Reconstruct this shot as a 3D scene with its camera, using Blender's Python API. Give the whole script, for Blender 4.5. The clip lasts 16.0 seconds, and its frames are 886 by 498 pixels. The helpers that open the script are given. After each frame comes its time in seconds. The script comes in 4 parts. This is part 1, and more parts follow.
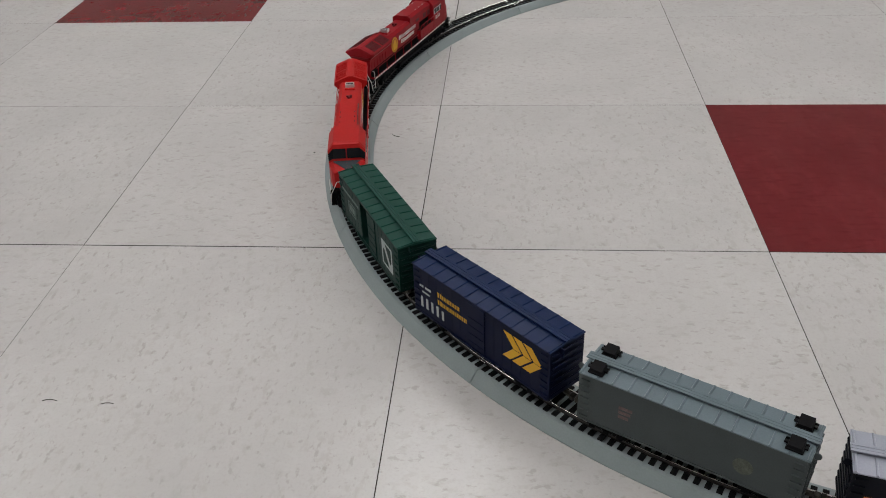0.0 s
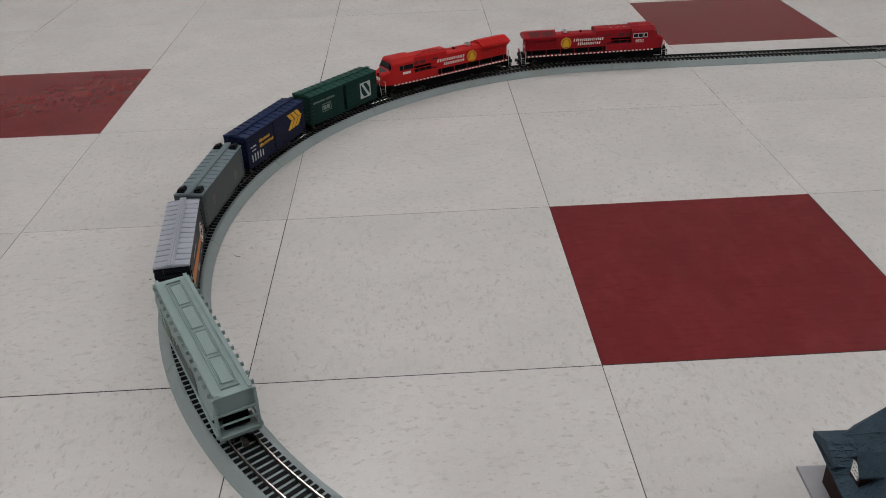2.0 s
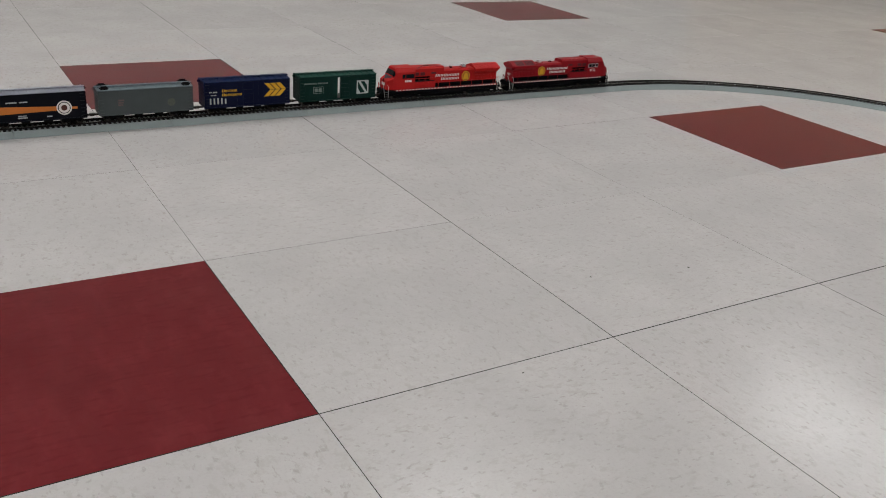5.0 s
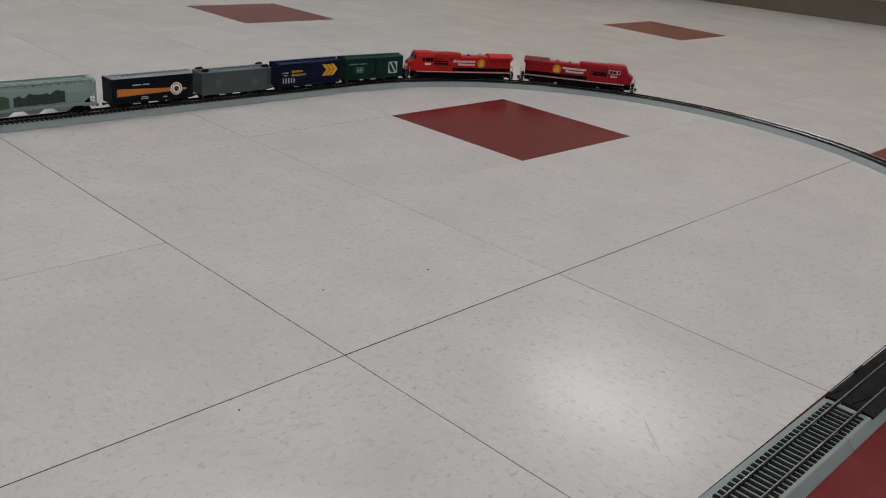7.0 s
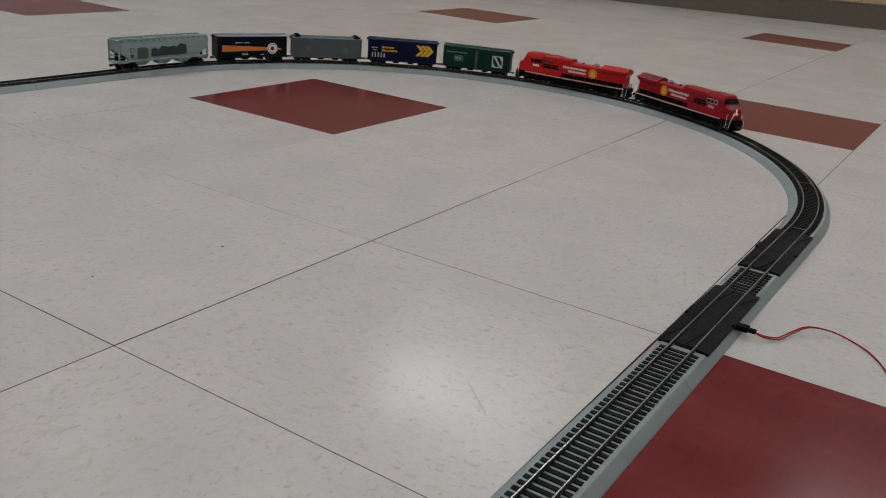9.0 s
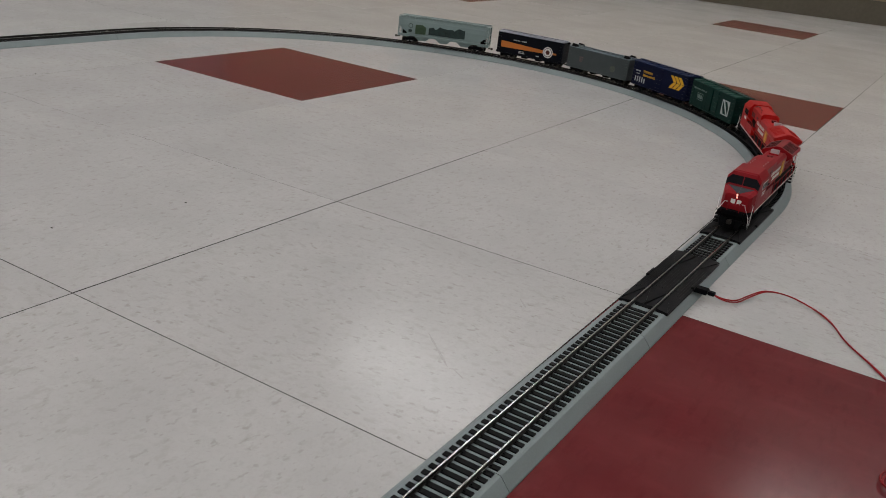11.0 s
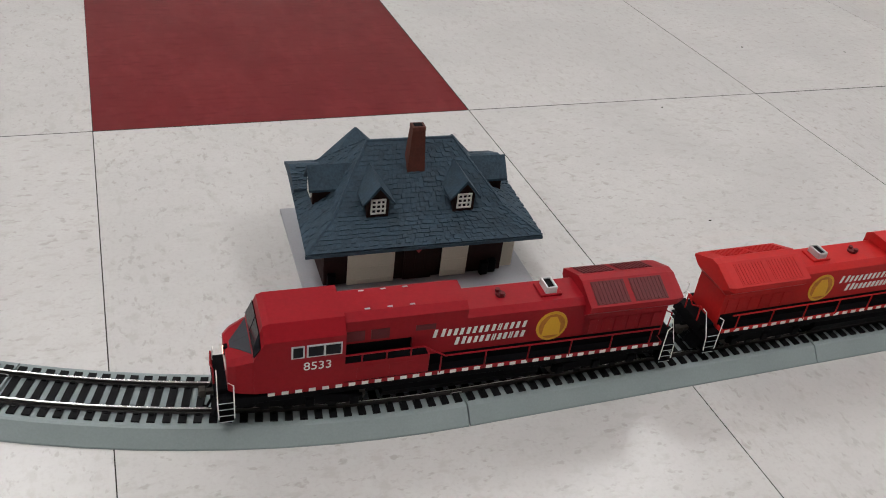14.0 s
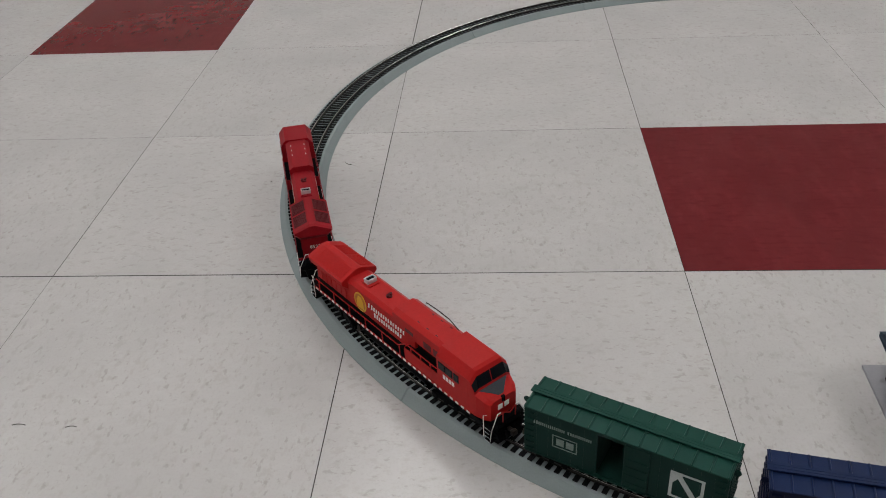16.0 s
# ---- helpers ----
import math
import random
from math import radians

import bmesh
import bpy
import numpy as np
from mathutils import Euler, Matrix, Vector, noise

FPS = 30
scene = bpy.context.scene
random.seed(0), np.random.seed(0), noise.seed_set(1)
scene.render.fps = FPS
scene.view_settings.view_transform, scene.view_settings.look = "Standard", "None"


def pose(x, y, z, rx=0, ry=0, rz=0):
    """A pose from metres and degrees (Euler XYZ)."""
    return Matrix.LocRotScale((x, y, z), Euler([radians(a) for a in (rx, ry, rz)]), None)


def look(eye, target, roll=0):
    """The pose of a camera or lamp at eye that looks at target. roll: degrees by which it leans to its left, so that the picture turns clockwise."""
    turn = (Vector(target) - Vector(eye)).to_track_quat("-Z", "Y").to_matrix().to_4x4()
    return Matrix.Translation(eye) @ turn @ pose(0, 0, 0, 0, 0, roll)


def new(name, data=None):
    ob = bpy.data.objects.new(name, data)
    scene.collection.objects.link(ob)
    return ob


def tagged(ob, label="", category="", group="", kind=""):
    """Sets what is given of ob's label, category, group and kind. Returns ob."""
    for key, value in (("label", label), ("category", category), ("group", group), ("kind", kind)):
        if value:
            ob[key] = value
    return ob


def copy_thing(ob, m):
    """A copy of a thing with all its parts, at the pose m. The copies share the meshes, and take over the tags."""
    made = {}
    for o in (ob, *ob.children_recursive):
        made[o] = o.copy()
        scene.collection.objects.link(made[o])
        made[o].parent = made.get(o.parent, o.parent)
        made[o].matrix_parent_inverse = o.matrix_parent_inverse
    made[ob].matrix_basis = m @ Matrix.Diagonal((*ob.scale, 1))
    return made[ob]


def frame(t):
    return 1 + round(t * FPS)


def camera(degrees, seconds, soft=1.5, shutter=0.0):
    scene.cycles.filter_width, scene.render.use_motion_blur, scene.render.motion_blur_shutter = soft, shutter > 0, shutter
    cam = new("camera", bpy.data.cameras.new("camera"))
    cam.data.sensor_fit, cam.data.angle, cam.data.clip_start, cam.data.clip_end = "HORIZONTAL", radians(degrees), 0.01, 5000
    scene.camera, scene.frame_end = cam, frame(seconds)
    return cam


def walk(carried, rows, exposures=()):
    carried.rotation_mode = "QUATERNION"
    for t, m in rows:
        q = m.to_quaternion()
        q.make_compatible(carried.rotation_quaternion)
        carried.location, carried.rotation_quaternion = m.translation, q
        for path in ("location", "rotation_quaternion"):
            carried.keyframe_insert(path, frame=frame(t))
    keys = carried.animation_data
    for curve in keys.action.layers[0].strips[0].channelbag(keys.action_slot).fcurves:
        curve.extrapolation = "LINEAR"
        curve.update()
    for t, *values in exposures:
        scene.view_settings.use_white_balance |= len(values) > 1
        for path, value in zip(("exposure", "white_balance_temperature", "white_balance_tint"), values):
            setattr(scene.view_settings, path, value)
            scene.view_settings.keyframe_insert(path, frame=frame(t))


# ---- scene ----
cam = camera(53.7, 16.0, 1.0)
EXPOSURES = [(0.0, -0.13), (0.5, -0.21), (1.5, -0.2), (3.5, -0.16), (5.0, -0.11), (7.5, -0.28), (9.0, -0.35), (12.0, -0.37), (13.0, -0.34), (13.5, -0.08), (14.0, 0.22), (14.5, 0.23), (15.0, 0.07), (15.5, -0.25), (16.0, -0.25)]
PATH = [
    (0, (-0.223, -0.643, 0.425), (-0.374, 1.02, -0.675), -2.3),
    (0.5, (-0.22, -0.641, 0.438), (-0.398, 1.044, -0.623), -2.8),
    (1, (-0.21, -0.635, 0.45), (-0.374, 1.069, -0.586), -2.9),
    (1.5, (-0.186, -0.619, 0.457), (-0.311, 1.108, -0.544), -3.3),
    (2, (-0.148, -0.601, 0.461), (-0.105, 1.141, -0.52), -2.2),
    (2.5, (-0.112, -0.591, 0.461), (0.09, 1.156, -0.491), -1.2),
    (3, (-0.063, -0.585, 0.453), (0.318, 1.15, -0.467), 0.0),
    (3.5, (-0.023, -0.576, 0.455), (0.514, 1.13, -0.441), 1.0),
    (4, (0.015, -0.563, 0.447), (0.702, 1.105, -0.417), 2.1),
    (4.5, (0.045, -0.543, 0.423), (0.901, 1.058, -0.416), 3.5),
    (5, (0.07, -0.533, 0.409), (1.048, 1.008, -0.408), 4.6),
    (7.5, (0.192, -0.503, 0.37), (1.625, 0.671, -0.384), 5.4),
    (8, (0.215, -0.499, 0.349), (1.712, 0.599, -0.395), 5.4),
    (8.5, (0.241, -0.492, 0.327), (1.808, 0.516, -0.399), 5.6),
    (9, (0.253, -0.492, 0.312), (1.844, 0.487, -0.402), 5.0),
    (11.5, (0.243, -0.509, 0.286), (1.865, 0.395, -0.456), 7.2),
    (12, (0.223, -0.522, 0.281), (1.77, 0.489, -0.483), 8.5),
    (12.5, (0.174, -0.552, 0.281), (1.524, 0.652, -0.573), 9.9),
    (13, (0.136, -0.585, 0.278), (1.294, 0.739, -0.673), 11.5),
    (13.5, (0.077, -0.61, 0.293), (0.995, 0.831, -0.746), 9.9),
    (14, (0.017, -0.636, 0.323), (0.686, 0.881, -0.795), 7.4),
    (14.5, (-0.05, -0.67, 0.351), (0.352, 0.9, -0.822), 4.5),
    (15, (-0.12, -0.682, 0.406), (0.004, 0.919, -0.786), 0.2),
    (15.5, (-0.163, -0.682, 0.455), (-0.228, 0.948, -0.701), -2.1),
    (16, (-0.169, -0.679, 0.478), (-0.306, 0.984, -0.625), -3.2),
]
walk(cam, [(t, look(eye, target, roll)) for t, eye, target, roll in PATH], EXPOSURES)

# ---- light ----
world = bpy.data.worlds.new("world")
world.use_nodes = True
world.node_tree.nodes["Background"].inputs[0].default_value = (0.9, 0.95, 1.0, 1)
world.node_tree.nodes["Background"].inputs[1].default_value = 0.05
scene.world = world
LAMP_POWER = 10.0
TILE = 0.3048


# ---- materials ----
def material(name, colour, rough=0.5, metal=0.0, spread=0.15, size=60.0, fine=900.0, bump=0.1, emit=None, power=0.0, shine=0.3):
    """Plain surface: colour varied at two scales, with slight relief."""
    m = bpy.data.materials.new(name)
    m.use_nodes = True
    nt = m.node_tree
    n, link = nt.nodes, nt.links.new
    b = n["Principled BSDF"]
    b.inputs["Roughness"].default_value = rough
    b.inputs["Metallic"].default_value = metal
    b.inputs["Specular IOR Level"].default_value = shine
    if emit:
        b.inputs["Base Color"].default_value = (*colour, 1)
        b.inputs["Emission Color"].default_value = (*emit, 1)
        b.inputs["Emission Strength"].default_value = power
        return m
    co = n.new("ShaderNodeTexCoord")
    a, f = n.new("ShaderNodeTexNoise"), n.new("ShaderNodeTexNoise")
    a.inputs["Scale"].default_value, f.inputs["Scale"].default_value = size, fine
    link(co.outputs["Object"], a.inputs["Vector"])
    link(co.outputs["Object"], f.inputs["Vector"])
    mix = n.new("ShaderNodeMath")
    mix.operation = "ADD"
    link(a.outputs["Fac"], mix.inputs[0])
    link(f.outputs["Fac"], mix.inputs[1])
    ramp = n.new("ShaderNodeMapRange")
    ramp.inputs["From Min"].default_value, ramp.inputs["From Max"].default_value = 0.6, 1.4
    ramp.inputs["To Min"].default_value, ramp.inputs["To Max"].default_value = 1 - spread, 1 + spread
    link(mix.outputs[0], ramp.inputs["Value"])
    hue = n.new("ShaderNodeHueSaturation")
    hue.inputs["Color"].default_value = (*colour, 1)
    link(ramp.outputs[0], hue.inputs["Value"])
    link(hue.outputs[0], b.inputs["Base Color"])
    rr = n.new("ShaderNodeMapRange")
    rr.inputs["To Min"].default_value, rr.inputs["To Max"].default_value = max(rough - 0.1, 0.02), min(rough + 0.1, 1)
    link(a.outputs["Fac"], rr.inputs["Value"])
    link(rr.outputs[0], b.inputs["Roughness"])
    if bump:
        bp = n.new("ShaderNodeBump")
        bp.inputs["Strength"].default_value, bp.inputs["Distance"].default_value = bump, 0.0004
        link(f.outputs["Fac"], bp.inputs["Height"])
        link(bp.outputs[0], b.inputs["Normal"])
    return m


def vinyl(name, base, chips, amount, scuff):
    """Waxed vinyl composition tile: marbled chips that run one way, each tile different, with scuffs."""
    m = bpy.data.materials.new(name)
    m.use_nodes = True
    nt = m.node_tree
    n, link = nt.nodes, nt.links.new
    b = n["Principled BSDF"]
    co, info = n.new("ShaderNodeTexCoord"), n.new("ShaderNodeObjectInfo")
    geo = n.new("ShaderNodeNewGeometry")
    rnd = n.new("ShaderNodeMath")
    rnd.operation = "ADD"
    link(info.outputs["Random"], rnd.inputs[0])
    link(geo.outputs["Random Per Island"], rnd.inputs[1])
    off = n.new("ShaderNodeVectorMath")
    off.operation = "MULTIPLY_ADD"
    comb = n.new("ShaderNodeCombineXYZ")
    link(rnd.outputs[0], comb.inputs[0]), link(rnd.outputs[0], comb.inputs[1]), link(rnd.outputs[0], comb.inputs[2])
    link(comb.outputs[0], off.inputs[0])
    off.inputs[1].default_value = (37.0, 61.0, 13.0)
    link(co.outputs["Object"], off.inputs[2])
    col = None

    def noise_tex(scale, detail, stretch, rough=0.55):
        mp = n.new("ShaderNodeMapping")
        mp.inputs["Scale"].default_value = stretch
        link(off.outputs[0], mp.inputs["Vector"])
        t = n.new("ShaderNodeTexNoise")
        t.inputs["Scale"].default_value, t.inputs["Detail"].default_value, t.inputs["Roughness"].default_value = scale, detail, rough
        link(mp.outputs[0], t.inputs["Vector"])
        return t

    def layer(under, tint, tex, lo, hi, strength):
        r = n.new("ShaderNodeMapRange")
        r.inputs["From Min"].default_value, r.inputs["From Max"].default_value = lo, hi
        r.inputs["To Max"].default_value = strength
        link(tex.outputs["Fac"], r.inputs["Value"])
        x = n.new("ShaderNodeMix")
        x.data_type = "RGBA"
        link(r.outputs[0], x.inputs[0])
        if under is None:
            x.inputs[6].default_value = (*base, 1)
        else:
            link(under, x.inputs[6])
        x.inputs[7].default_value = (*tint, 1)
        return x.outputs[2]

    for tint, scale, stretch, lo, hi, st in chips:
        col = layer(col, tint, noise_tex(scale, 3.0, stretch), lo, hi, st * amount)
    cloud = noise_tex(9.0, 3.0, (1, 1, 1))
    col = layer(col, tuple(c * 0.8 for c in base), cloud, 0.35, 0.75, 0.5)
    scr = noise_tex(9.0, 1.0, (1.0, 0.3, 1), 0.4)
    col = layer(col, scuff, scr, 0.6, 1.0, 0.25)
    bright = n.new("ShaderNodeMapRange")
    bright.inputs["To Min"].default_value, bright.inputs["To Max"].default_value = 0.98, 1.02
    link(info.outputs["Random"], bright.inputs["Value"])
    hue = n.new("ShaderNodeHueSaturation")
    link(bright.outputs[0], hue.inputs["Value"])
    link(col, hue.inputs["Color"])
    link(hue.outputs[0], b.inputs["Base Color"])
    rr = n.new("ShaderNodeMapRange")
    rr.inputs["From Min"].default_value, rr.inputs["From Max"].default_value = 0.3, 0.7
    rr.inputs["To Min"].default_value, rr.inputs["To Max"].default_value = 0.165, 0.21
    wear = noise_tex(5.0, 1.0, (1, 1, 1))
    link(wear.outputs["Fac"], rr.inputs["Value"])
    link(rr.outputs[0], b.inputs["Roughness"])
    b.inputs["IOR"].default_value = 1.3
    b.inputs["Specular IOR Level"].default_value = 0.4
    grain = noise_tex(150.0, 3.0, (0.6, 1.2, 1))
    bp = n.new("ShaderNodeBump")
    bp.inputs["Strength"].default_value, bp.inputs["Distance"].default_value = 0.12, 0.0003
    link(grain.outputs["Fac"], bp.inputs["Height"])
    link(bp.outputs[0], b.inputs["Normal"])
    return m


CHIPS_PALE = [((0.56, 0.55, 0.54), 150, (1, 0.5, 1), 0.5, 0.66, 0.5), ((0.44, 0.415, 0.395), 130, (0.75, 1.15, 1), 0.55, 0.67, 0.7),
              ((0.36, 0.33, 0.31), 180, (0.75, 1.15, 1), 0.6, 0.69, 0.85), ((0.44, 0.42, 0.41), 460, (1, 1, 1), 0.5, 0.7, 0.5)]
CHIPS_RED = [((0.19, 0.026, 0.031), 70, (1, 0.5, 1), 0.48, 0.68, 0.7), ((0.10, 0.010, 0.013), 120, (0.4, 1.3, 1), 0.52, 0.7, 0.8),
             ((0.19, 0.032, 0.036), 26, (1, 0.4, 1), 0.5, 0.78, 0.6), ((0.095, 0.011, 0.014), 15, (0.7, 1, 1), 0.48, 0.75, 0.8)]
pale_vinyl = vinyl("pale_vinyl", (0.52, 0.505, 0.497), CHIPS_PALE, 0.78, (0.54, 0.53, 0.52))
red_vinyl = vinyl("red_vinyl", (0.14, 0.018, 0.0215), CHIPS_RED, 0.62, (0.25, 0.08, 0.08))
adhesive = material("adhesive", (0.026, 0.023, 0.021), 0.95, shine=0.05)
wall_paint = material("wall_paint", (0.74, 0.72, 0.69), 0.7, spread=0.05, size=3, fine=200)
wood_panel = material("wood_panel", (0.40, 0.305, 0.205), 0.45, spread=0.12, size=4, fine=60)
dark_base = material("dark_base", (0.12, 0.104, 0.078), 0.6, spread=0.12, size=6, fine=80)
ceiling_white = material("ceiling_white", (0.72, 0.71, 0.69), 0.9, spread=0.06, size=20, fine=300)
diffuser_glow = material("diffuser_glow", (0.9, 0.9, 0.9), emit=(1.0, 0.99, 0.985), power=LAMP_POWER)
blue_tape = material("blue_tape", (0.10, 0.20, 0.45), 0.5, spread=0.1)
roadbed_grey = material("roadbed_grey", (0.225, 0.265, 0.27), 0.55, spread=0.08, size=40, bump=0.05)
tie_black = material("tie_black", (0.005, 0.005, 0.006), 0.55, spread=0.2, shine=0.1)
rail_metal = material("rail_metal", (0.62, 0.61, 0.6), 0.22, 1.0, spread=0.1)
rail_side = material("rail_side", (0.022, 0.02, 0.019), 0.5, spread=0.2, shine=0.15)
plate_black = material("plate_black", (0.007, 0.007, 0.008), 0.55, spread=0.25, bump=0.2, shine=0.09)
wire_red = material("wire_red", (0.26, 0.006, 0.01), 0.5, spread=0.08, shine=0.12)
black_plastic = material("black_plastic", (0.004, 0.004, 0.005), 0.6, spread=0.25, shine=0.04)
wheel_metal = material("wheel_metal", (0.05, 0.045, 0.04), 0.45, 0.8)
red_dark = material("red_dark", (0.255, 0.007, 0.013), 0.45, spread=0.1, size=25, fine=500, bump=0.03, shine=0.14)
red_bright = material("red_bright", (0.41, 0.012, 0.012), 0.45, spread=0.1, size=25, fine=500, bump=0.03, shine=0.14)
red_grille = material("red_grille", (0.09, 0.006, 0.009), 0.5)
white_paint = material("white_paint", (0.75, 0.74, 0.71), 0.5, spread=0.06)
cream_paint = material("cream_paint", (0.62, 0.58, 0.48), 0.55, spread=0.06)
silver_paint = material("silver_paint", (0.55, 0.56, 0.57), 0.35, 0.4)
gold_paint = material("gold_paint", (0.62, 0.33, 0.02), 0.5, spread=0.2, size=150)
gold_deep = material("gold_deep", (0.42, 0.15, 0.014), 0.5, spread=0.3, size=150)
glass_dark = material("glass_dark", (0.008, 0.009, 0.012), 0.12, spread=0.1, bump=0, shine=0.15)
slate_panel = material("slate_panel", (0.028, 0.035, 0.045), 0.5)
lens_glow = material("lens_glow", (1, 0.8, 0.6), emit=(1.0, 0.33, 0.26), power=2.6)
# one green livery: side colour has the shade painted in, roof stays lighter
green_side_shaded = material("green_side_shaded", (0.0048, 0.026, 0.021), 0.45, spread=0.1, bump=0.03, shine=0.1)
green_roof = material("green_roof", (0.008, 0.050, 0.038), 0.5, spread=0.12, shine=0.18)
# blue sides are darkened to hold the shade under overhead lamps; roof is lit blue
blue_side_shaded = material("blue_side_shaded", (0.0035, 0.006, 0.026), 0.42, spread=0.1, bump=0.03, shine=0.1)
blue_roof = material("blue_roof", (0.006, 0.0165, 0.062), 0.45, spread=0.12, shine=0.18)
yellow_paint = material("yellow_paint", (0.66, 0.36, 0.02), 0.5, spread=0.06)
pale_ink = material("pale_ink", (0.42, 0.46, 0.46), 0.6)
green_ink = material("green_ink", (0.15, 0.20, 0.185), 0.6, spread=0.3, size=200)
# side grey darkened for shade as well; roof is a lighter, bluer grey
grey_side_shaded = material("grey_side_shaded", (0.07, 0.083, 0.086), 0.5, spread=0.1, bump=0.04, shine=0.1)
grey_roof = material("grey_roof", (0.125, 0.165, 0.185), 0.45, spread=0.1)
faded_red = material("faded_red", (0.125, 0.088, 0.088), 0.6, spread=0.35, size=250)
faded_green = material("faded_green", (0.085, 0.098, 0.08), 0.6, spread=0.4, size=250)
car_black = material("car_black", (0.006, 0.007, 0.011), 0.38, spread=0.15, shine=0.06)
roof_silver = material("roof_silver", (0.34, 0.36, 0.42), 0.35, 0.35, spread=0.08)
orange_paint = material("orange_paint", (0.55, 0.17, 0.03), 0.5, spread=0.08)
mint_paint = material("mint_paint", (0.215, 0.285, 0.282), 0.48, spread=0.07, bump=0.04)
mural_dark = material("mural_dark", (0.022, 0.04, 0.038), 0.5, spread=0.5, size=120, fine=500)
mural_green = material("mural_green", (0.05, 0.09, 0.05), 0.5, spread=0.4, size=120)
shingle_blue = material("shingle_blue", (0.026, 0.047, 0.068), 0.75, spread=0.35, size=120, fine=700, bump=0.5)
brown_wall = material("brown_wall", (0.020, 0.007, 0.006), 0.6, spread=0.3, size=200, shine=0.12)
brick_red = material("brick_red", (0.085, 0.026, 0.018), 0.7, spread=0.25, size=200, bump=0.3)
base_grey = material("base_grey", (0.29, 0.29, 0.31), 0.6, spread=0.06)
sign_red = material("sign_red", (0.35, 0.03, 0.035), 0.5)
scuff_grey = material("scuff_grey", (0.36, 0.34, 0.33), 0.4, spread=0.2, size=300)
dirt_dark = material("dirt_dark", (0.03, 0.025, 0.02), 0.9)


# ---- mesh tools; sizes of the models are in millimetres ----
MM = 0.001


TALL = [1.0]  # upright scale of the model now being built


def part(name, bm, mat, parent=None, label=""):
    for v in bm.verts:
        v.co.z *= TALL[0]
    me = bpy.data.meshes.new(name)
    bmesh.ops.recalc_face_normals(bm, faces=bm.faces)
    bm.to_mesh(me)
    bm.free()
    me.materials.append(mat)
    ob = new(name, me)
    ob.parent = parent
    return tagged(ob, label)


def box(bm, x0, x1, y0, y1, z0, z1, bevel=0.0):
    v = [bm.verts.new((x * MM, y * MM, z * MM)) for z in (z0, z1) for x, y in ((x0, y0), (x1, y0), (x1, y1), (x0, y1))]
    f = [bm.faces.new([v[i] for i in q]) for q in ((3, 2, 1, 0), (4, 5, 6, 7), (0, 1, 5, 4), (1, 2, 6, 5), (2, 3, 7, 6), (3, 0, 4, 7))]
    if bevel:
        bmesh.ops.bevel(bm, geom=list({e for q in f for e in q.edges}), offset=bevel * MM, segments=1, affect="EDGES")
    return bm


def loft(bm, rings):
    """Rings of equally many points, one after another, closed at both ends."""
    vs = [[bm.verts.new((p[0] * MM, p[1] * MM, p[2] * MM)) for p in r] for r in rings]
    k = len(vs[0])
    for a, b in zip(vs, vs[1:]):
        for i in range(k):
            bm.faces.new((a[i], a[(i + 1) % k], b[(i + 1) % k], b[i]))
    bm.faces.new(vs[0][::-1])
    bm.faces.new(vs[-1])
    return bm


def hull(half, z0, z1, chamfer, drop):
    """Cross-section of a hood: upright sides with chamfered roof edges."""
    return [(-half, z0), (half, z0), (half, z1 - drop), (half - chamfer, z1), (-half + chamfer, z1), (-half, z1 - drop)]


def along(bm, sections):
    return loft(bm, [[(x, y, z) for y, z in prof] for x, prof in sections])


def rod(bm, pts, r, seg=6):
    """A round bar through the points."""
    P = [Vector(p) for p in pts]
    rings = []
    for i, p in enumerate(P):
        d = (P[min(i + 1, len(P) - 1)] - P[max(i - 1, 0)]).normalized()
        u = d.orthogonal().normalized() if abs(d.z) > 0.9 else d.cross(Vector((0, 0, 1))).normalized()
        w = d.cross(u)
        rings.append([tuple(p + u * r * math.cos(a) + w * r * math.sin(a)) for a in [2 * math.pi * k / seg for k in range(seg)]])
    return loft(bm, rings)


def disc(bm, x, y, z, r, depth, seg=20, axis="y"):
    if axis == "y":
        rings = [[(x + r * math.cos(a), y + d, z + r * math.sin(a)) for a in [2 * math.pi * k / seg for k in range(seg)]] for d in (0, depth)]
    else:
        rings = [[(x + r * math.cos(a), y + r * math.sin(a), z + d) for a in [2 * math.pi * k / seg for k in range(seg)]] for d in (0, depth)]
    return loft(bm, rings)


def plate(bm, pts, side, y, thick=0.2):
    """A flat shape of (x, z) points that lies on the side wall at y."""
    return loft(bm, [[(px, side * y, pz) for px, pz in pts], [(px, side * (y + thick), pz) for px, pz in pts]])


def bars(bm, x, z, widths, height, side, y, gap=0.5, thick=0.15):
    """A line of lettering as plain bars."""
    for i, w in enumerate(widths):
        if w > 0:
            x0, x1 = (x, x + w) if side < 0 else (-x - w, -x)
            box(bm, min(x0, x1), max(x0, x1), *sorted((side * y, side * (y + thick))), z, z + height)
        x += abs(w) + gap


def strokes(bm, x, z, widths, height, side, y, gap=1.0, lean=0.0, thick=0.12):
    """A line of unreadable lettering: two slim leaning bars for each character, the first one taller."""
    for i, w in enumerate(widths):
        h = height * (1.18 if i == 0 else 1.0)
        t = min(max(w * 0.36, 0.5), 1.7)
        if w > 0:
            for u in ((x, x + t), (x + w - t, x + w)):
                e = -side
                plate(bm, [(e * u[0], z), (e * u[1], z), (e * (u[1] + lean * h), z + h), (e * (u[0] + lean * h), z + h)], side, y, thick)
        x += abs(w) + gap


